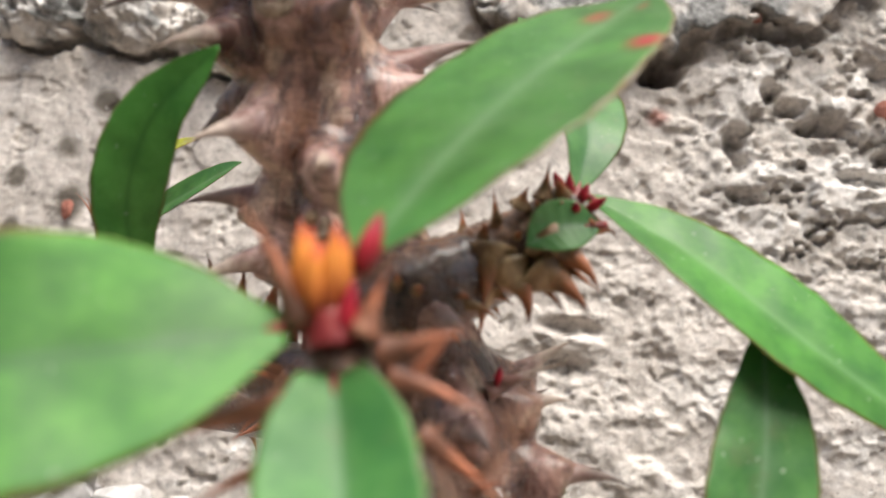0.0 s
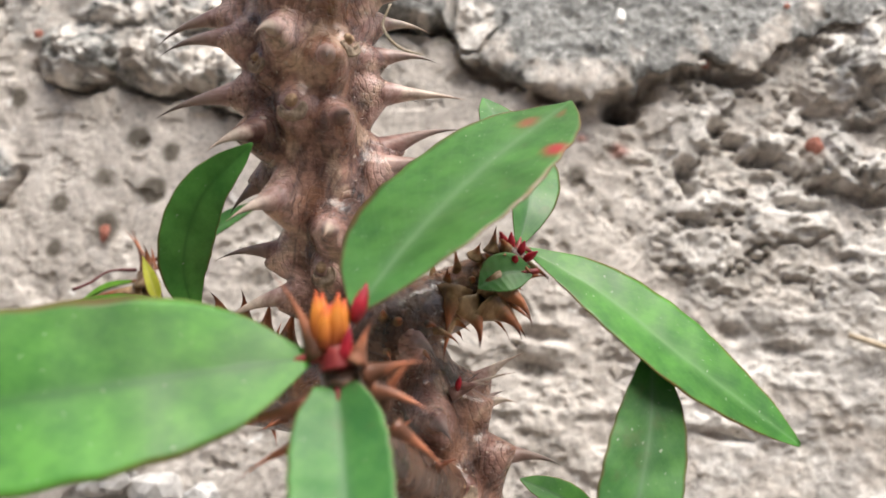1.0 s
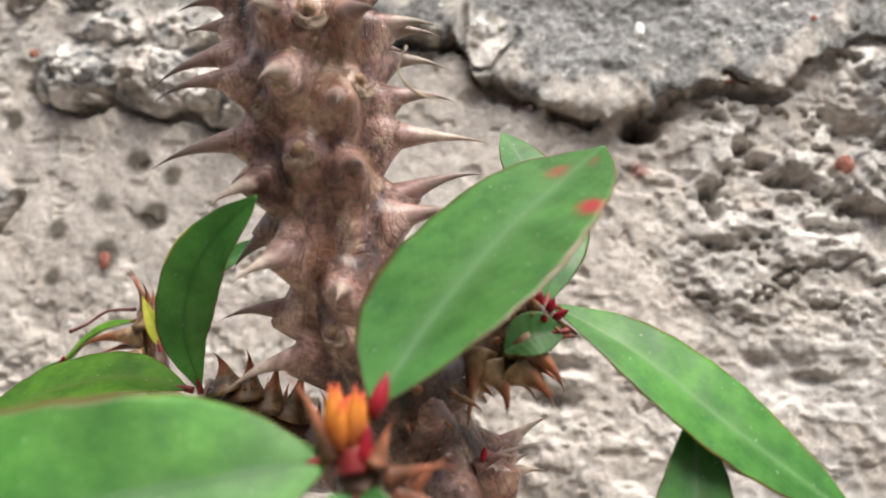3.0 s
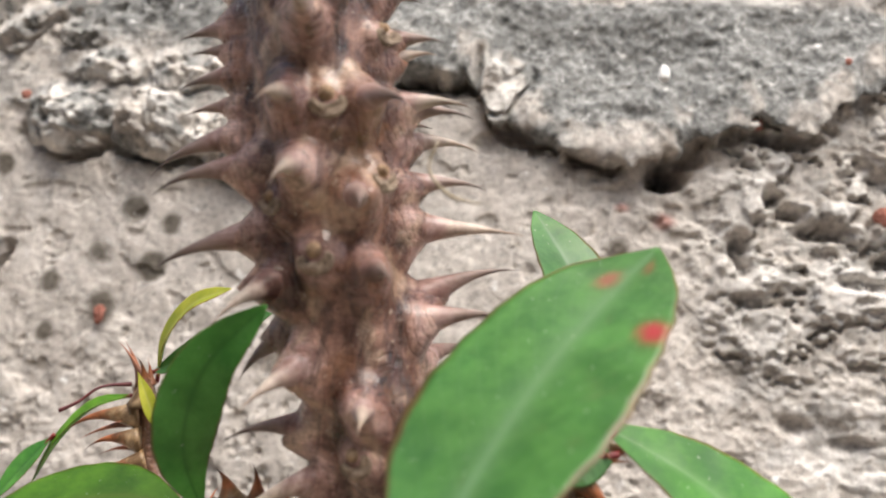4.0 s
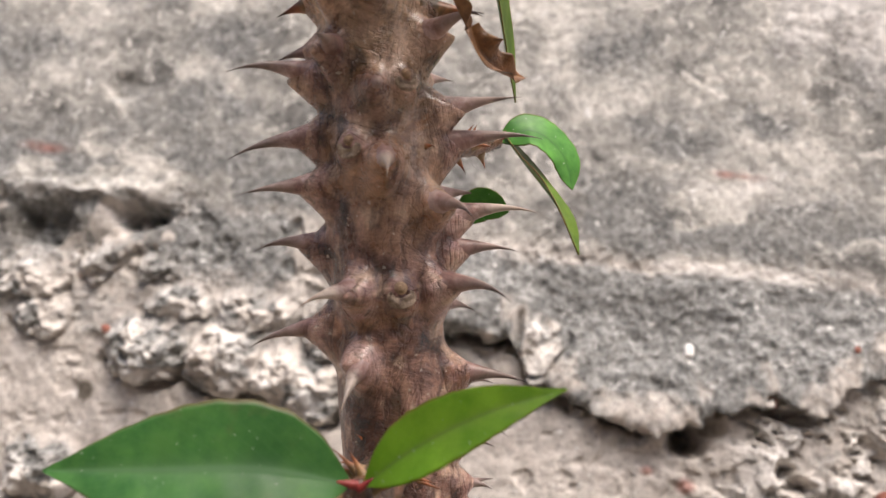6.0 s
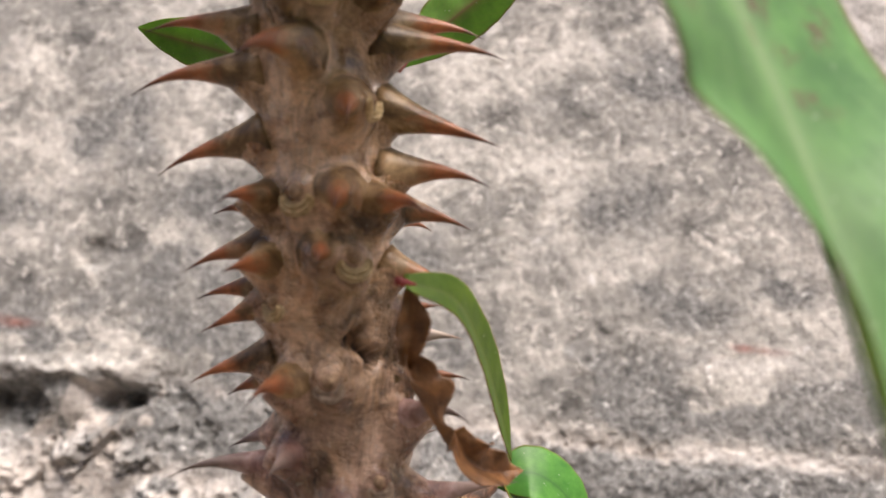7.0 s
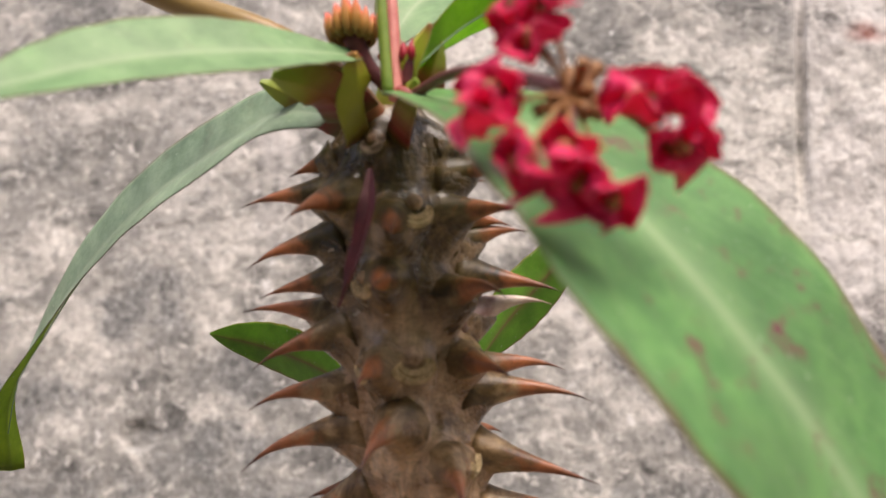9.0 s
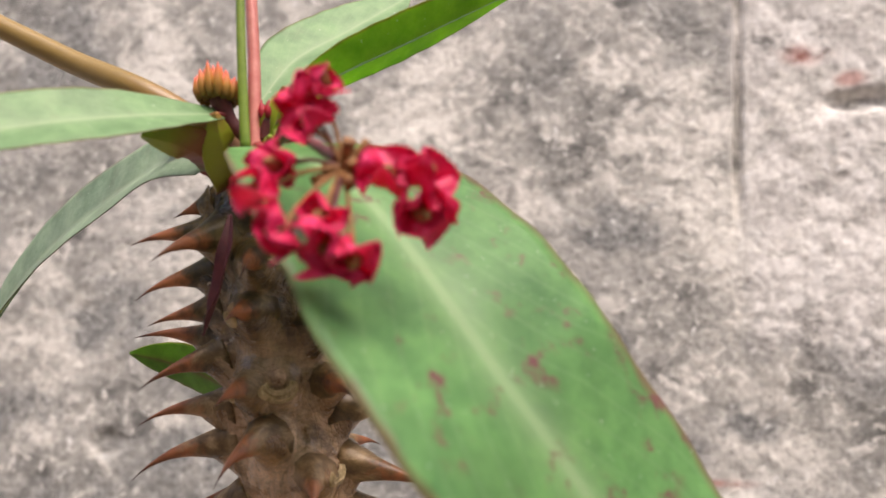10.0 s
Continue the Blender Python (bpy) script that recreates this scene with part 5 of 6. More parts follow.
# middle shoot
leaf([(-0.0556, 0.0708, 0.7121), (-0.0694, 0.0656, 0.7127), (-0.0871, 0.0627, 0.7101), (-0.1077, 0.0626, 0.7069)], 0.0230, LEAF_DARK, (0.0, -1.0, 0.2), "broad deep green leaf", 0.22, TAPER, 0.01, seed=15)
# this leaf takes the lit copy, so its backlight sits in the colour
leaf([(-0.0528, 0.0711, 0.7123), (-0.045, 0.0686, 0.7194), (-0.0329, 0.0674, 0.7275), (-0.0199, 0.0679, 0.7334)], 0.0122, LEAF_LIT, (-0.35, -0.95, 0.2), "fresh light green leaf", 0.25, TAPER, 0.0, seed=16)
leaf([(-0.0521, 0.0699, 0.7087), (-0.0448, 0.0678, 0.7046), (-0.0358, 0.066, 0.6993), (-0.0282, 0.0642, 0.6915)], 0.0125, LEAF_BLUE, (0.3, -0.9, 0.15), "folded dark green leaf", 0.3, TAPER, 0.0, seed=17)
# shoots on the shaded flank
leaf([(-0.0561, 0.0640, 0.8265), (-0.0500, 0.0700, 0.8260), (-0.0456, 0.0820, 0.8203), (-0.0422, 0.0940, 0.8111), (-0.0385, 0.1060, 0.7991)], 0.0118, LEAF_OLIVE, (0.75, -0.48, 0.4), "narrow arching green leaf with a red edge", 0.2, STRAP, 0.0, seed=18)
leaf([(-0.0405, 0.1177, 0.7945), (-0.0336, 0.1152, 0.7863), (-0.0255, 0.1072, 0.7752), (-0.0202, 0.1009, 0.7639)], 0.0110, LEAF_OLIVE, (0.78, -0.38, 0.45), "narrow drooping leaf with a red edge", 0.2, STRAP, 0.0, seed=19)
leaf([(-0.0425, 0.1176, 0.7934), (-0.0349, 0.1171, 0.7965), (-0.0270, 0.1199, 0.7925), (-0.0232, 0.1229, 0.7845)], 0.0140, LEAF, (0.45, -0.75, 0.6), "small rounded green leaf", 0.1, BROAD, 0.0, seed=20)
leaf([(-0.049, 0.1177, 0.772), (-0.0444, 0.1164, 0.7767), (-0.0376, 0.1167, 0.7756)], 0.0085, LEAF_FRESH, (0.0, -0.8, -0.4), "small rounded green leaf", 0.15, BROAD, 0.0, seed=21)
leaf([(-0.0559, 0.0660, 0.8264), (-0.0552, 0.0668, 0.8225), (-0.0545, 0.0675, 0.8180), (-0.0552, 0.0690, 0.8135)], 0.0058, DEAD, (0.55, -0.80, 0.1), "shrivelled brown dead leaf", 0.7, (0.20, 0.50, 0.85, 1.0, 0.80, 0.55, 0.40), 0.10, 35, False, False, 22)
leaf([(-0.0556, 0.0690, 0.8150), (-0.0540, 0.0690, 0.8110), (-0.0505, 0.0710, 0.8060), (-0.0470, 0.0740, 0.8010)], 0.0084, DEAD, (0.75, -0.62, 0.2), "shrivelled brown dead leaf", 1.0, (0.30, 0.70, 0.98, 1.0, 0.85, 0.55, 0.25, 0.04), 0.12, -45, False, False, 34)
leaf([(-0.0475, 0.0790, 0.8040), (-0.0445, 0.0820, 0.7990), (-0.0405, 0.0860, 0.7975), (-0.0360, 0.0900, 0.7985)], 0.0078, DEAD, (0.1, -0.8, 0.6), "curled brown dead leaf", 0.8, (0.4, 0.9, 1.0, 0.9, 0.6, 0.1), 0.14, 30, False, False, 23)
# behind the upper stem
leaf([(-0.0944, 0.0892, 0.8721), (-0.108, 0.096, 0.8782), (-0.1204, 0.1002, 0.8824), (-0.1321, 0.0997, 0.885)], 0.0132, LEAF_UNDER, (0.1, 0.9, 0.5), "green leaf seen from its underside", 0.2, LANCE, 0.0, seed=24, rib=False)
leaf([(-0.0683, 0.0947, 0.877), (-0.0618, 0.097, 0.8865), (-0.0525, 0.0994, 0.8976), (-0.0428, 0.1007, 0.9094)], 0.0135, LEAF_UNDER, (-0.4, 0.9, 0.3), "green leaf with a reddish midrib", 0.2, LANCE, 0.0, seed=25, rib=False)
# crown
leaf([(-0.0896, 0.0475, 0.9174), (-0.1007, 0.0535, 0.9206), (-0.1164, 0.0624, 0.9173), (-0.1372, 0.0718, 0.9083), (-0.1533, 0.0794, 0.8966), (-0.1655, 0.0859, 0.8838), (-0.1762, 0.0913, 0.8676), (-0.1772, 0.0966, 0.8532)], 0.0190, LEAF_DUST_SHEEN, (-0.42, -0.85, 0.42), "long arching grey-green leaf", 0.25, (0.35, 0.7, 0.95, 1.0, 0.95, 0.82, 0.64, 0.50, 0.42, 0.30), 0.0, 125, seed=26, under=LEAF_BACKLIT, late=7.5)
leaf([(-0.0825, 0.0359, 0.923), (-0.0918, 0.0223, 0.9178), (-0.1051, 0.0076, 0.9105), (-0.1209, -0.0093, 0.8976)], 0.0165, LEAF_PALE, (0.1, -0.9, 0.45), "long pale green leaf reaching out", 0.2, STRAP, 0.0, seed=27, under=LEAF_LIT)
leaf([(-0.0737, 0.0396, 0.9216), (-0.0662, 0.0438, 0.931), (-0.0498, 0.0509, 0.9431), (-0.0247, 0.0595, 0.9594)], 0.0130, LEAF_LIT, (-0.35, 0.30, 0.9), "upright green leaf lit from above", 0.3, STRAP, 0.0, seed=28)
leaf([(-0.0804, 0.049, 0.9298), (-0.076, 0.0571, 0.9433), (-0.0676, 0.0663, 0.954), (-0.0551, 0.0784, 0.969)], 0.0190, LEAF_PALE, (0.2, -0.8, 0.55), "pale green leaf behind the crown", 0.15, LANCE, 0.0, seed=29)
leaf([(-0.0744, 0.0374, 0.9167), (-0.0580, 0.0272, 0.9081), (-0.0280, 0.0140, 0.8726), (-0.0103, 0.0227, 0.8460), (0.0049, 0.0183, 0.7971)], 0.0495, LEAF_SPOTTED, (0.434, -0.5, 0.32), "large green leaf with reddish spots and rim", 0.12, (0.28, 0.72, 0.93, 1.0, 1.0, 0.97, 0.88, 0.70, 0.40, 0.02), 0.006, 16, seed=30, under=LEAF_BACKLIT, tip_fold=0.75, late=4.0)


# ---- shoots with their own thorns ----
def shoot(ctrl, radii, label, thorns=(), scatter=0, seed=0, mat=None, tmat=None, size=(5, 10), claws=()):
    ob = tube("branch", ctrl, radii, mat or SHOOT, plant, label, 40, 20, 0.05, seed)
    r = np.random.RandomState(seed)
    p = curve_points(ctrl, 60)
    t = np.gradient(p, axis=0)
    for a, b in thorns:
        thorn_mesh("thorn", a, b, 0.0016, tmat or THORN_YOUNG, ob, 0.12)
    for a, b in claws:
        thorn_mesh("thorn", a, b, 0.0036, THORN_YOUNG, ob, 0.30)
    for k in range(scatter):
        i = r.randint(4, 58)
        ti = unit(t[i])
        rad = unit(np.cross(ti, r.normal(size=3)))
        way = unit(rad + 0.35 * ti + np.array([0, 0, -0.15]))
        b = p[i] + rad * np.interp(i / 59, np.linspace(0, 1, len(radii)), radii) * 0.8
        thorn_mesh("thorn", b, b + way * r.uniform(*size) * 0.001, 0.0013, tmat or THORN_YOUNG, ob, r.uniform(0.0, 0.3))
    return ob


shoot([(-0.002, 0.1340, 0.5820), (-0.0118, 0.1037, 0.5890), (-0.0156, 0.0815, 0.5975), (-0.0168, 0.0735, 0.6045)], [0.0062, 0.0055, 0.0046, 0.0030], "thorny brown shoot", (
    ((-0.0125, 0.0735, 0.6037), (-0.003, 0.0708, 0.6065)), ((-0.0115, 0.074, 0.6019), (-0.0022, 0.0743, 0.5993)), ((-0.0200, 0.0740, 0.5985), (-0.0348, 0.0684, 0.5905)),
    ((-0.0190, 0.0760, 0.5940), (-0.0296, 0.0729, 0.5862)), ((-0.0142, 0.0725, 0.6055), (-0.0120, 0.0706, 0.6122)), ((-0.0090, 0.0800, 0.5967), (0.0, 0.0823, 0.5907)),
    ((-0.0200, 0.0720, 0.6055), (-0.0274, 0.0679, 0.6165)), ((-0.0105, 0.0760, 0.6000), (-0.0045, 0.0720, 0.6080))), 7, 201, tmat=THORN_RED, size=(4, 7))
shoot([(-0.024, 0.124, 0.612), (-0.0171, 0.1216, 0.6163), (-0.0085, 0.1262, 0.6223), (-0.0003, 0.1262, 0.6282), (0.0056, 0.1240, 0.6342)], [0.0075, 0.0072, 0.0066, 0.0058, 0.0034], "stout thorny brown side shoot", (
    ((-0.007, 0.1225, 0.6182), (-0.007, 0.1200, 0.6085)), ((-0.0018, 0.1218, 0.62), (-0.0003, 0.1213, 0.613)), ((0.0038, 0.1224, 0.6214), (0.0091, 0.1221, 0.6158)),
    ((0.002, 0.1226, 0.6242), (0.0104, 0.1217, 0.6188)), ((-0.0031, 0.1216, 0.6316), (-0.0020, 0.1192, 0.6343)), ((0.0002, 0.1215, 0.6330), (0.0008, 0.1189, 0.6383)),
    ((0.0047, 0.1226, 0.6276), (0.0125, 0.1212, 0.6289))), 40, 202, size=(4, 9), claws=(
    ((0.0010, 0.1215, 0.6262), (0.0101, 0.1190, 0.6179)), ((-0.0040, 0.1225, 0.6215), (0.0001, 0.1195, 0.6127)), ((0.0010, 0.1220, 0.6215), (0.0082, 0.1195, 0.6153)),
    ((-0.0066, 0.1220, 0.6240), (-0.0069, 0.1195, 0.6132)), ((-0.0135, 0.1215, 0.6195), (-0.0142, 0.1190, 0.6115))))
shoot([(-0.030, 0.133, 0.600), (-0.0456, 0.1376, 0.6035), (-0.0558, 0.1342, 0.6085), (-0.0624, 0.1304, 0.6108)], [0.0066, 0.0060, 0.0050, 0.0030], "thorny reddish side shoot", (), 26, 203, tmat=THORN_RED, size=(5, 10), claws=(
    ((-0.0540, 0.1320, 0.6110), (-0.0545, 0.1290, 0.6205)), ((-0.0490, 0.1330, 0.6090), (-0.0480, 0.1300, 0.6195)), ((-0.0440, 0.1340, 0.6080), (-0.0420, 0.1310, 0.6190)), ((-0.0585, 0.1310, 0.6120), (-0.0610, 0.1280, 0.6190))))
shoot([(-0.020, 0.137, 0.600), (-0.060, 0.176, 0.594), (-0.092, 0.200, 0.598), (-0.1064, 0.2036, 0.6095), (-0.1117, 0.2056, 0.6219), (-0.116, 0.2063, 0.6315)], [0.0055, 0.0050, 0.0048, 0.0046, 0.0044, 0.0030], "thorny brown shoot near the wall", (
    ((-0.1147, 0.2030, 0.6317), (-0.1199, 0.1980, 0.6436)), ((-0.1118, 0.2020, 0.6319), (-0.1129, 0.2000, 0.6392)), ((-0.1150, 0.204, 0.6215), (-0.1310, 0.2040, 0.6145)), ((-0.1120, 0.204, 0.6150), (-0.1240, 0.2040, 0.6115))), 30, 204, tmat=THORN_RED, size=(5, 10), claws=(
    ((-0.1135, 0.2020, 0.6230), (-0.1330, 0.1990, 0.6160)), ((-0.1110, 0.2010, 0.6165), (-0.1250, 0.1980, 0.6130)), ((-0.1080, 0.2000, 0.6110), (-0.1190, 0.1960, 0.6060)), ((-0.1120, 0.2000, 0.6270), (-0.1130, 0.1940, 0.6390))))
shoot([(-0.0565, 0.106, 0.7140), (-0.0531, 0.0863, 0.7105), (-0.0541, 0.0721, 0.7105)], [0.0055, 0.0045, 0.0026], "short brown shoot", (), 22, 205, size=(5, 10))
shoot([(-0.060, 0.092, 0.7800), (-0.0524, 0.0993, 0.7844), (-0.0478, 0.1085, 0.7883), (-0.0429, 0.1176, 0.7931)], [0.0030, 0.0028, 0.0025, 0.0018], "short shoot with dry scales", (), 10, 206, size=(3, 5))
shoot([(-0.058, 0.098, 0.7680), (-0.0530, 0.108, 0.7700), (-0.0496, 0.1176, 0.7719)], [0.0026, 0.0024, 0.0016], "tiny red-tipped shoot", (), 9, 207, tmat=THORN_RED, size=(3, 5))
tube("tendril", [(-0.0222, 0.0961, 0.6737), (-0.0232, 0.0967, 0.6695), (-0.0198, 0.0978, 0.6659), (-0.0150, 0.0985, 0.6650)], [0.00022, 0.00022, 0.0003, 0.0001], STRAW, plant, "dry curled thread", 20, 6)

tube("tendril", [(-0.1336, 0.1960, 0.6223), (-0.1298, 0.1980, 0.6251), (-0.1256, 0.2000, 0.6295), (-0.1181, 0.2040, 0.6316)], [0.0006, 0.0004, 0.0004, 0.0007], STALK_DARK, plant, "dark curled dry stalk", 20, 8)


# ---- buds ----
def bud(base, way, length, radius, mat, parent, name="bud"):
    base, way = np.asarray(base, float), unit(way)
    a = unit(np.cross(way, (0.3, 0.9, 0.2)))
    b = np.cross(way, a)
    prof = (0.45, 0.75, 0.95, 1.0, 0.96, 0.80, 0.62, 0.34, 0.05)
    sides = 14
    verts, along = [], []
    for i, q in enumerate(prof):
        u = i / (len(prof) - 1)
        for j in range(sides):
            th = 2 * math.pi * j / sides
            k = radius * q * (1 + 0.09 * math.cos(5 * th))
            verts.append(base + way * length * u + k * (math.cos(th) * a + math.sin(th) * b))
            along.append(u)
    n = len(prof)
    f = grid_faces(n, sides, True) + [tuple(range(sides - 1, -1, -1)), tuple(range((n - 1) * sides, n * sides))]
    return link(name, verts, f, mat, parent, "", True, {"along": along})


cluster = tube("bud_stalk", [(-0.0170, 0.0730, 0.6040), (-0.0180, 0.0728, 0.6072)], [0.0026, 0.0022], PETIOLE, plant, "cluster of orange flower buds", 8, 14)
for k in range(9):
    th = 2 * math.pi * k / 8
    off = np.array([0.0016 * math.cos(th), 0.0016 * math.sin(th), 0.0006 * math.sin(5 * k)]) if k < 8 else np.zeros(3)
    bud(np.array([-0.0187, 0.0725, 0.6068]) + off, np.array([-0.10, 0.0, 1.0]) + off * 60, 0.0078 + 0.0011 * math.sin(3 * k), 0.00115, BUD, cluster)
bud((-0.0155, 0.0730, 0.6110), (0.20, 0.0, 1.0), 0.0064, 0.0012, BUD_RED, cluster)
bud((-0.0160, 0.0722, 0.6040), (0.08, -0.2, 1.0), 0.0065, 0.0010, BUD_RED, cluster)

crown = tube("bud_stalk", [(-0.0778, 0.0395, 0.9189), (-0.0814, 0.038, 0.9231), (-0.0831, 0.0366, 0.9270)], [0.0012, 0.0014, 0.0020], STALK_DARK, plant, "flat cluster of orange-red buds", 12, 12)
for k in range(30):
    ring, m = ((0.0046, 15), (0.0031, 9), (0.0014, 6))[0 if k < 15 else 1 if k < 24 else 2]
    th = 2 * math.pi * k / m + 0.2 * ring * 1000
    off = np.array([ring * math.cos(th), ring * math.sin(th), -0.10 * ring])
    bud(np.array([-0.0832, 0.0366, 0.9262]) + off * 0.72, np.array([-0.06, 0, 1.0]) + off * 45, 0.0056 + 0.0012 * math.sin(5 * k + 1), 0.00088, BUD_CORAL, crown)
crown2 = tube("bud_stalk", [(-0.0745, 0.0385, 0.9185), (-0.0735, 0.0380, 0.9225)], [0.0008, 0.0012], STALK_DARK, plant, "small cluster of red buds", 8, 10)
for k in range(5):
    th = 2 * math.pi * k / 5
    off = np.array([0.0010 * math.cos(th), 0.0010 * math.sin(th), 0.0])
    bud(np.array([-0.0735, 0.0380, 0.9222]) + off, np.array([0, 0, 1.0]) + off * 150, 0.0038, 0.0008, BUD_RED, crown2)

for at, way, ln in (((0.0042, 0.1222, 0.6335), (-0.1, -0.3, 1.0), 0.0042), ((0.0058, 0.1220, 0.6328), (0.3, -0.3, 0.9), 0.0034), ((0.0068, 0.1222, 0.6318), (0.6, -0.4, 0.4), 0.0040),
                    ((0.0050, 0.1216, 0.6310), (0.1, -0.9, 0.3), 0.0034), ((0.0032, 0.1225, 0.6345), (-0.5, -0.3, 0.8), 0.0036)):
    bud(at, way, ln, 0.0008, BUD_RED, plant)

# dry spines and a red bud low on the stem, young pieces of the shoot near the wall, a stub under the middle shoot
for a, b, r, mat in (((-0.0050, 0.1250, 0.6030), (0.0085, 0.1240, 0.6092), 0.0013, THORN_PALE), ((-0.0030, 0.1245, 0.6050), (0.0040, 0.1215, 0.6058), 0.0009, THORN_PALE), ((-0.0035, 0.1250, 0.6040), (0.0010, 0.1225, 0.6085), 0.0007, THORN_OLD),
                     ((-0.1118, 0.1990, 0.6320), (-0.1212, 0.1965, 0.6432), 0.0015, THORN_RED), ((-0.0545, 0.0760, 0.7085), (-0.0690, 0.0735, 0.7030), 0.0016, THORN_YOUNG), ((-0.0545, 0.0750, 0.7060), (-0.0640, 0.0725, 0.7025), 0.0013, THORN_YOUNG),
                     ((-0.0540, 0.0740, 0.7070), (-0.0530, 0.0725, 0.6995), 0.0014, THORN_RED)):
    thorn_mesh("thorn", a, b, r, mat, plant, 0.12)
bud((-0.0038, 0.1240, 0.6040), (0.1, -0.3, 1.0), 0.0032, 0.0007, BUD_RED, plant)
leaf([(-0.1060, 0.1980, 0.6210), (-0.1085, 0.1965, 0.6270), (-0.1128, 0.1955, 0.6350)], 0.0042, LEAF_YELLOW, (0.4, -0.85, 0.2), "small upright yellow-green leaf", 0.3, TAPER, 0.0, seed=35, rib=False)

# ---- stalks of the crown ----
tube("flower_stalk", [(-0.080, 0.0520, 0.9140), (-0.0860, 0.0440, 0.9212), (-0.0927, 0.0405, 0.9258), (-0.1202, 0.043, 0.9402), (-0.1458, 0.0432, 0.9536), (-0.1750, 0.0440, 0.9690)], [0.0030, 0.0027, 0.0025, 0.0024, 0.0024, 0.0022], STALK, plant, "stout yellow-brown stalk", 36, 16)
tube("flower_stalk", [(-0.0758, 0.0381, 0.9160), (-0.0771, 0.0386, 0.9324), (-0.0797, 0.0391, 0.9558)], [0.0013, 0.0012, 0.0011], STALK_PINK, plant, "upright pink stalk", 30, 12)
tube("flower_stalk", [(-0.0767, 0.0358, 0.9160), (-0.0779, 0.0347, 0.9307), (-0.0794, 0.0336, 0.9525)], [0.0010, 0.0009, 0.0008], STALK_GREEN, plant, "upright green stalk", 30, 12)
leaf([(-0.08, 0.0388, 0.9043), (-0.0799, 0.0381, 0.8967), (-0.0814, 0.0392, 0.8904), (-0.0856, 0.0426, 0.8822)], 0.0034, MAROON, (0.0, -1.0, 0.1), "hanging dried maroon bract", 0.7, STRAP, 0.05, 60, False, False, 33, "dried_bract")

CLASP = (1.0, 0.98, 0.92, 0.82, 0.68, 0.48, 0.12)
for row, width, mat, way, fold, k in (
        (((-0.0826, 0.0470, 0.9135), (-0.0820, 0.0370, 0.9174), (-0.0819, 0.0330, 0.9223)), 0.0090, WING_GREEN, (0.35, -0.85, 0.2), -0.5, 0),
        (((-0.0846, 0.0440, 0.9150), (-0.0872, 0.0360, 0.9166), (-0.0944, 0.0300, 0.9176)), 0.0105, WING_MAROON, (-0.1, -0.8, -0.6), -0.3, 1),
        (((-0.0880, 0.0530, 0.9184), (-0.0962, 0.0520, 0.9223), (-0.1040, 0.0500, 0.9258)), 0.0080, WING_MAROON, (-0.2, -0.9, -0.3), -0.4, 2),
        (((-0.0770, 0.0460, 0.9175), (-0.0748, 0.0380, 0.9215), (-0.0699, 0.0360, 0.9281)), 0.0058, WING_GREEN, (-0.1, -0.9, 0.2), -0.5, 4),
        (((-0.0739, 0.0500, 0.9191), (-0.0709, 0.0440, 0.9230), (-0.0690, 0.0420, 0.9280)), 0.0068, WING_MAROON, (0.3, -0.9, 0.0), -0.4, 5),
        (((-0.0788, 0.0470, 0.9134), (-0.0756, 0.0390, 0.9152), (-0.0722, 0.0362, 0.9185)), 0.0085, WING_MAROON, (-0.4, -0.8, -0.1), -0.5, 6),
        (((-0.0800, 0.0560, 0.9150), (-0.0800, 0.0540, 0.9230), (-0.0790, 0.0545, 0.9330)), 0.0080, WING_GREEN, (0.0, -1.0, 0.1), -0.4, 7)):
    leaf(row, width, mat, way, "fleshy maroon and green leaf base", fold, CLASP, 0.0, 0.0, False, False, 700 + k, "leaf_base", thick=0.0011)

# ---- crimson flowers ----
def bract(at, out, up, size, parent, seed):
    """One cupped, crumpled kidney-shaped bract."""
    out, up = unit(out), unit(np.asarray(up, float) - unit(out) * (np.asarray(up, float) @ unit(out)))
    side = np.cross(out, up)
    r = np.random.RandomState(seed)
    ph = r.uniform(0, 6, 3)
    rows, cols = 10, 17
    sheets = []
    for lay in (0, 1):
        for i in range(rows):
            u = i / (rows - 1)
            for j in range(cols):
                v = -1 + 2 * j / (cols - 1)
                th = v * 1.75
                q = size * u * (0.72 + 0.28 * math.cos(th * 0.9) - 0.14 * math.exp(-(v / 0.16) ** 2))
                x, y = math.sin(th) * q, math.cos(th) * q
                h = 0.55 * size * u**2 * (0.25 + 0.75 * abs(v) ** 2) + 0.34 * size * u * math.sin(4.2 * th + ph[0]) * u + 0.22 * size * math.sin(7 * u + ph[1] + 4 * v) * u
                sheets.append(np.asarray(at) + out * y + side * x + up * (h - lay * 0.0003))
    f = grid_faces(rows, cols)
    m = rows * cols
    faces = list(f) + [tuple(m + k for k in reversed(g)) for g in f]
    loop = [(rows - 1) * cols + j for j in range(cols)]
    for a, b in zip(loop[:-1], loop[1:]):
        faces.append((b, a, m + a, m + b))
    return link("bract", sheets, faces, BRACT, parent)


head = tube("inflorescence", [(-0.0735, 0.0386, 0.9165), (-0.0662, 0.0285, 0.9153), (-0.0582, 0.0150, 0.9095), (-0.0490, 0.0030, 0.9015)], [0.0009, 0.0008, 0.0008, 0.0010], STALK_DARK, plant,
            "loose cluster of wilting crimson flowers on a dark stalk", 30, 10)


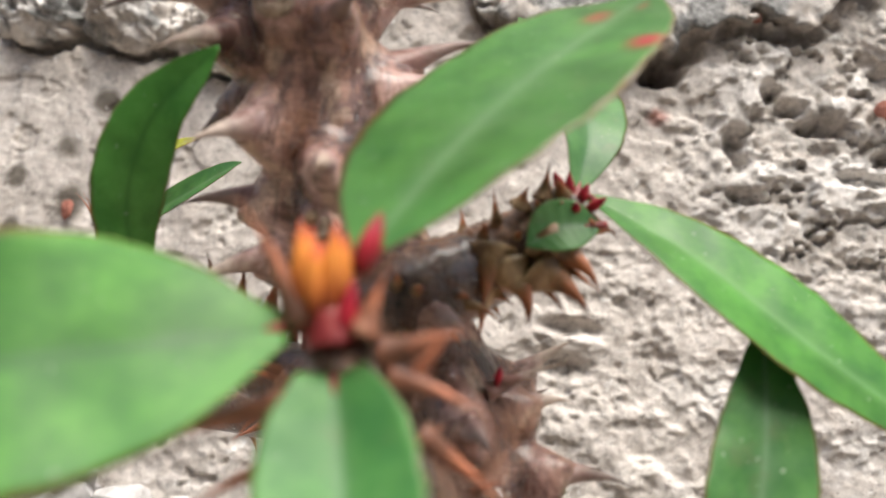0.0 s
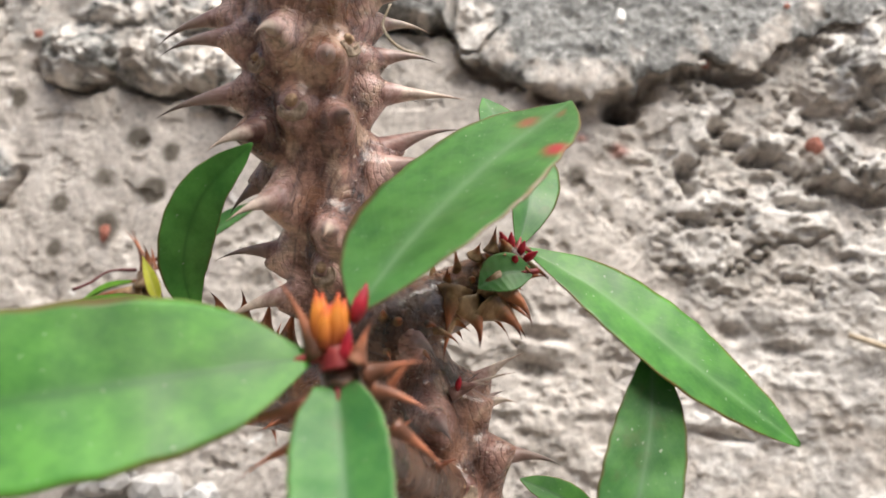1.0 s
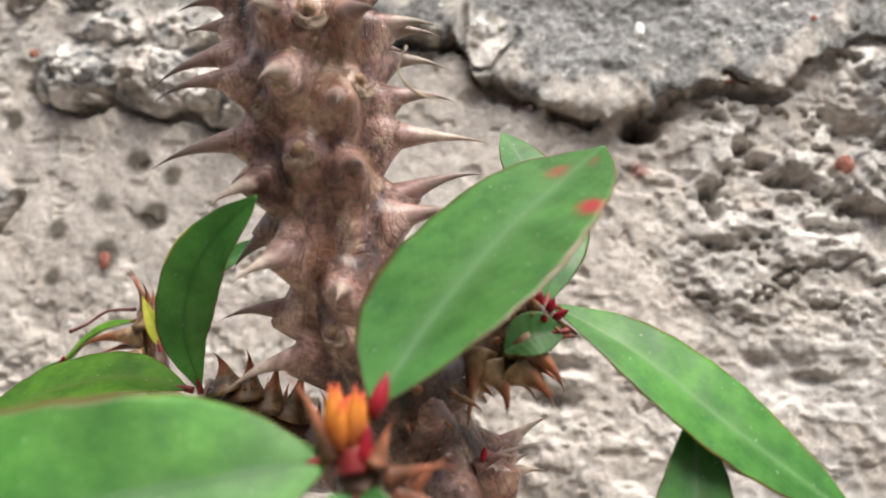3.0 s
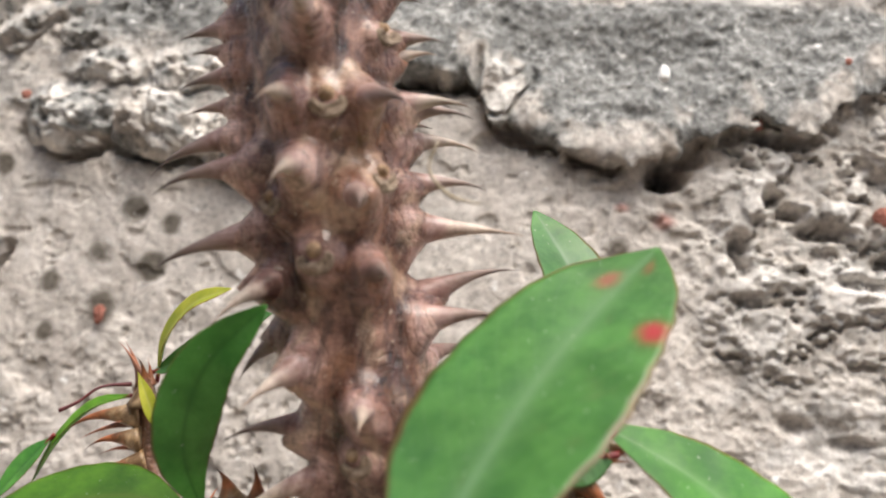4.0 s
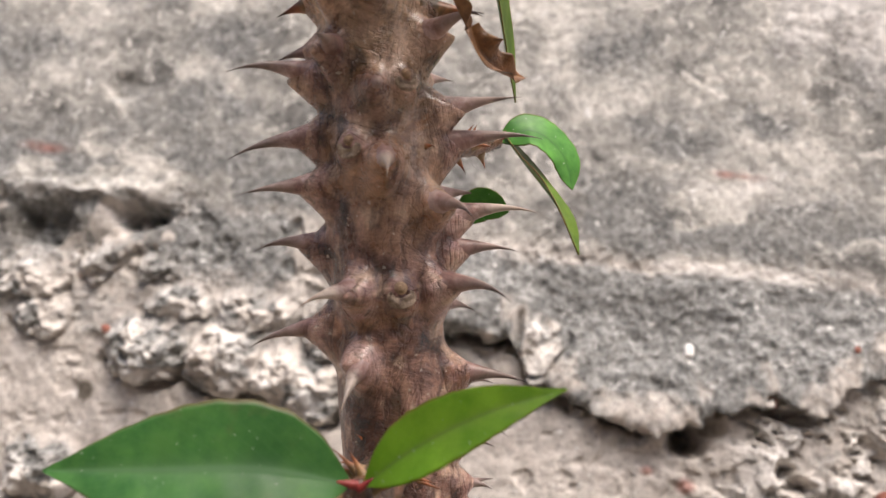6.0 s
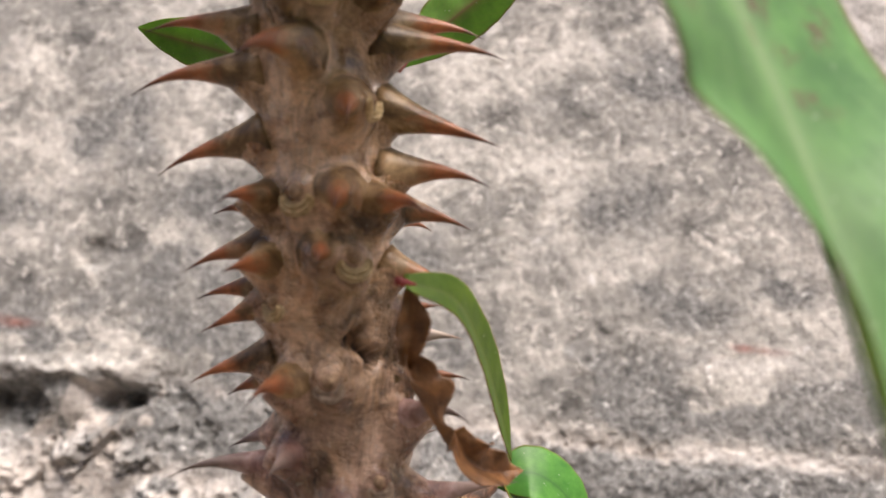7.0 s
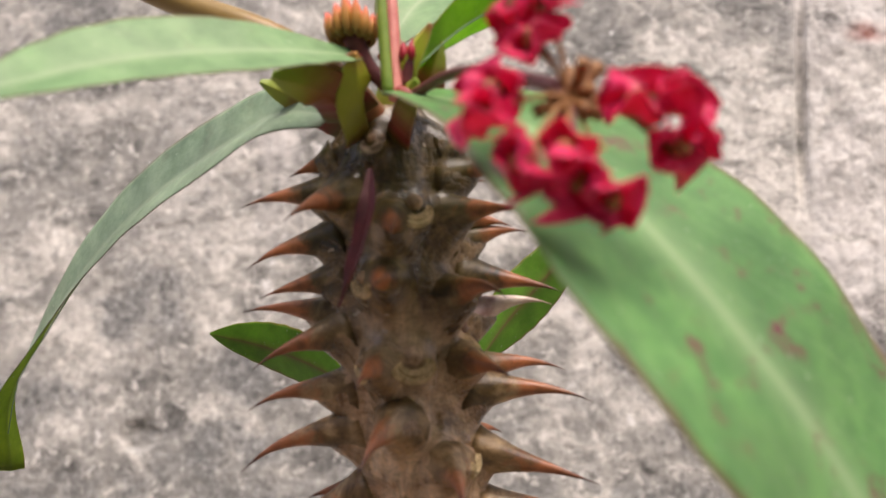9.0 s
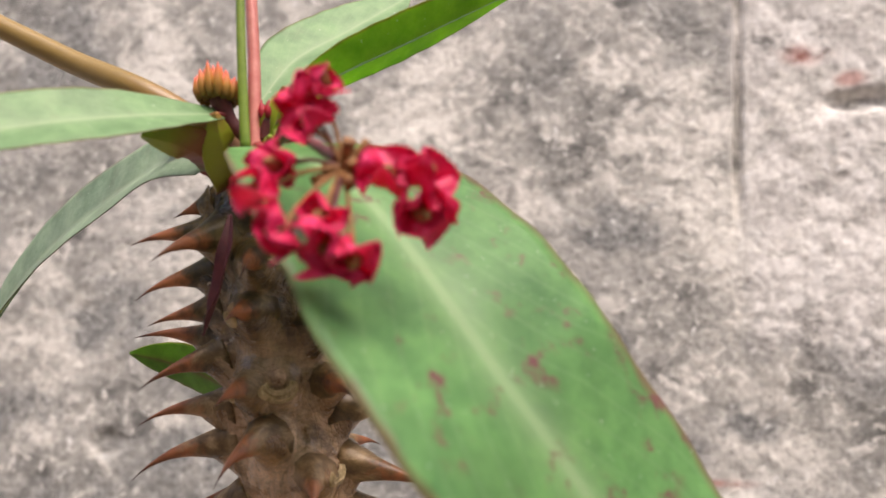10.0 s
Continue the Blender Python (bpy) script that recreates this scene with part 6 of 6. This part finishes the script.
def cyathium(at, face, size, seed):
    at, face = np.asarray(at, float), unit(face)
    hub = np.array([-0.0480, 0.0020, 0.9000])
    r = np.random.RandomState(seed)
    a = unit(np.cross(face, r.normal(size=3)))
    tube("pedicel", [hub, (hub + at) / 2 + np.array([0, 0, 0.001]), at], [0.00035, 0.0003, 0.0005], STAMEN if seed % 3 else STALK_DARK, head, "", 10, 8)
    tube("flower_centre", [at - face * 0.0008, at + face * 0.0014, at + face * 0.0026], [0.0010, 0.0013, 0.0005], STAMEN, head, "", 8, 12, 0.1, seed)
    for s in (1, -1):
        bract(at - face * 0.0006, a * s + face * r.uniform(0.5, 1.7), face, 1.08 * size * r.uniform(0.8, 1.15), head, seed * 2 + s + 1)


for k, (at, face, size) in enumerate((
        ((-0.0540, 0.0008, 0.9098), (-0.3, -0.6, 0.7), 0.0040), ((-0.0507, 0.0000, 0.9108), (0.2, -0.5, 0.8), 0.0036), ((-0.0522, 0.0000, 0.9055), (-0.1, -0.9, 0.3), 0.0045),
        ((-0.0560, -0.0008, 0.8998), (-0.6, -0.8, 0.0), 0.0048), ((-0.0568, -0.0040, 0.8955), (-0.8, -0.6, -0.1), 0.0046), ((-0.0528, -0.0075, 0.8895), (-0.6, -0.6, -0.5), 0.0042),
        ((-0.0476, -0.0050, 0.8881), (0.0, -0.7, -0.7), 0.0048), ((-0.0446, -0.0040, 0.8864), (0.2, -0.7, -0.7), 0.0046), ((-0.0488, -0.0040, 0.8915), (0.0, -0.9, -0.3), 0.0044),
        ((-0.0415, 0.0000, 0.8975), (0.3, -0.9, 0.4), 0.0050), ((-0.0370, 0.0000, 0.8978), (0.8, -0.5, 0.3), 0.0050), ((-0.0374, 0.0010, 0.8932), (0.6, -0.6, -0.4), 0.0050))):
    cyathium(at, face, size, 300 + k)
for k in range(11):
    rr = np.random.RandomState(400 + k)
    e = np.array([-0.0480, 0.0010, 0.8995]) + rr.uniform(-0.0045, 0.0045, 3)
    tube("dry_pedicel", [(-0.0480, 0.0020, 0.9000), e], [0.0005, 0.0009], STAMEN, head, "", 6, 8, 0.1, k)

# ---- odds and ends beside the plant ----
straw = tube("dry_straw", [(0.126, WALL_Y - 0.004, 0.645), (0.145, WALL_Y - 0.006, 0.640), (0.170, WALL_Y - 0.004, 0.634)], [0.0012, 0.0013, 0.0009], STRAW, None, "", 16, 8)
tagged(straw, "pale dry straw lying on the rough wall", "straw")
weed = tagged(new("small_weed"), "small yellow-green weed growing from the wall foot", "weed")
for k in range(9):
    rr = np.random.RandomState(500 + k)
    b = np.array([-0.200 + rr.uniform(-0.008, 0.008), WALL_Y - 0.004, 0.520])
    e = b + np.array([rr.uniform(-0.02, 0.02), rr.uniform(-0.012, -0.002), rr.uniform(0.014, 0.024)])
    lf = leaf([b, (b + e) / 2 + np.array([0, -0.002, 0.002]), e], 0.004, LEAF_YELLOW if k % 2 else LEAF_YOUNG, (0.2, -0.8, 0.5), "", 0.2, LANCE, 0.02, seed=600 + k, petiole=False, rib=False)
    lf.parent = weed
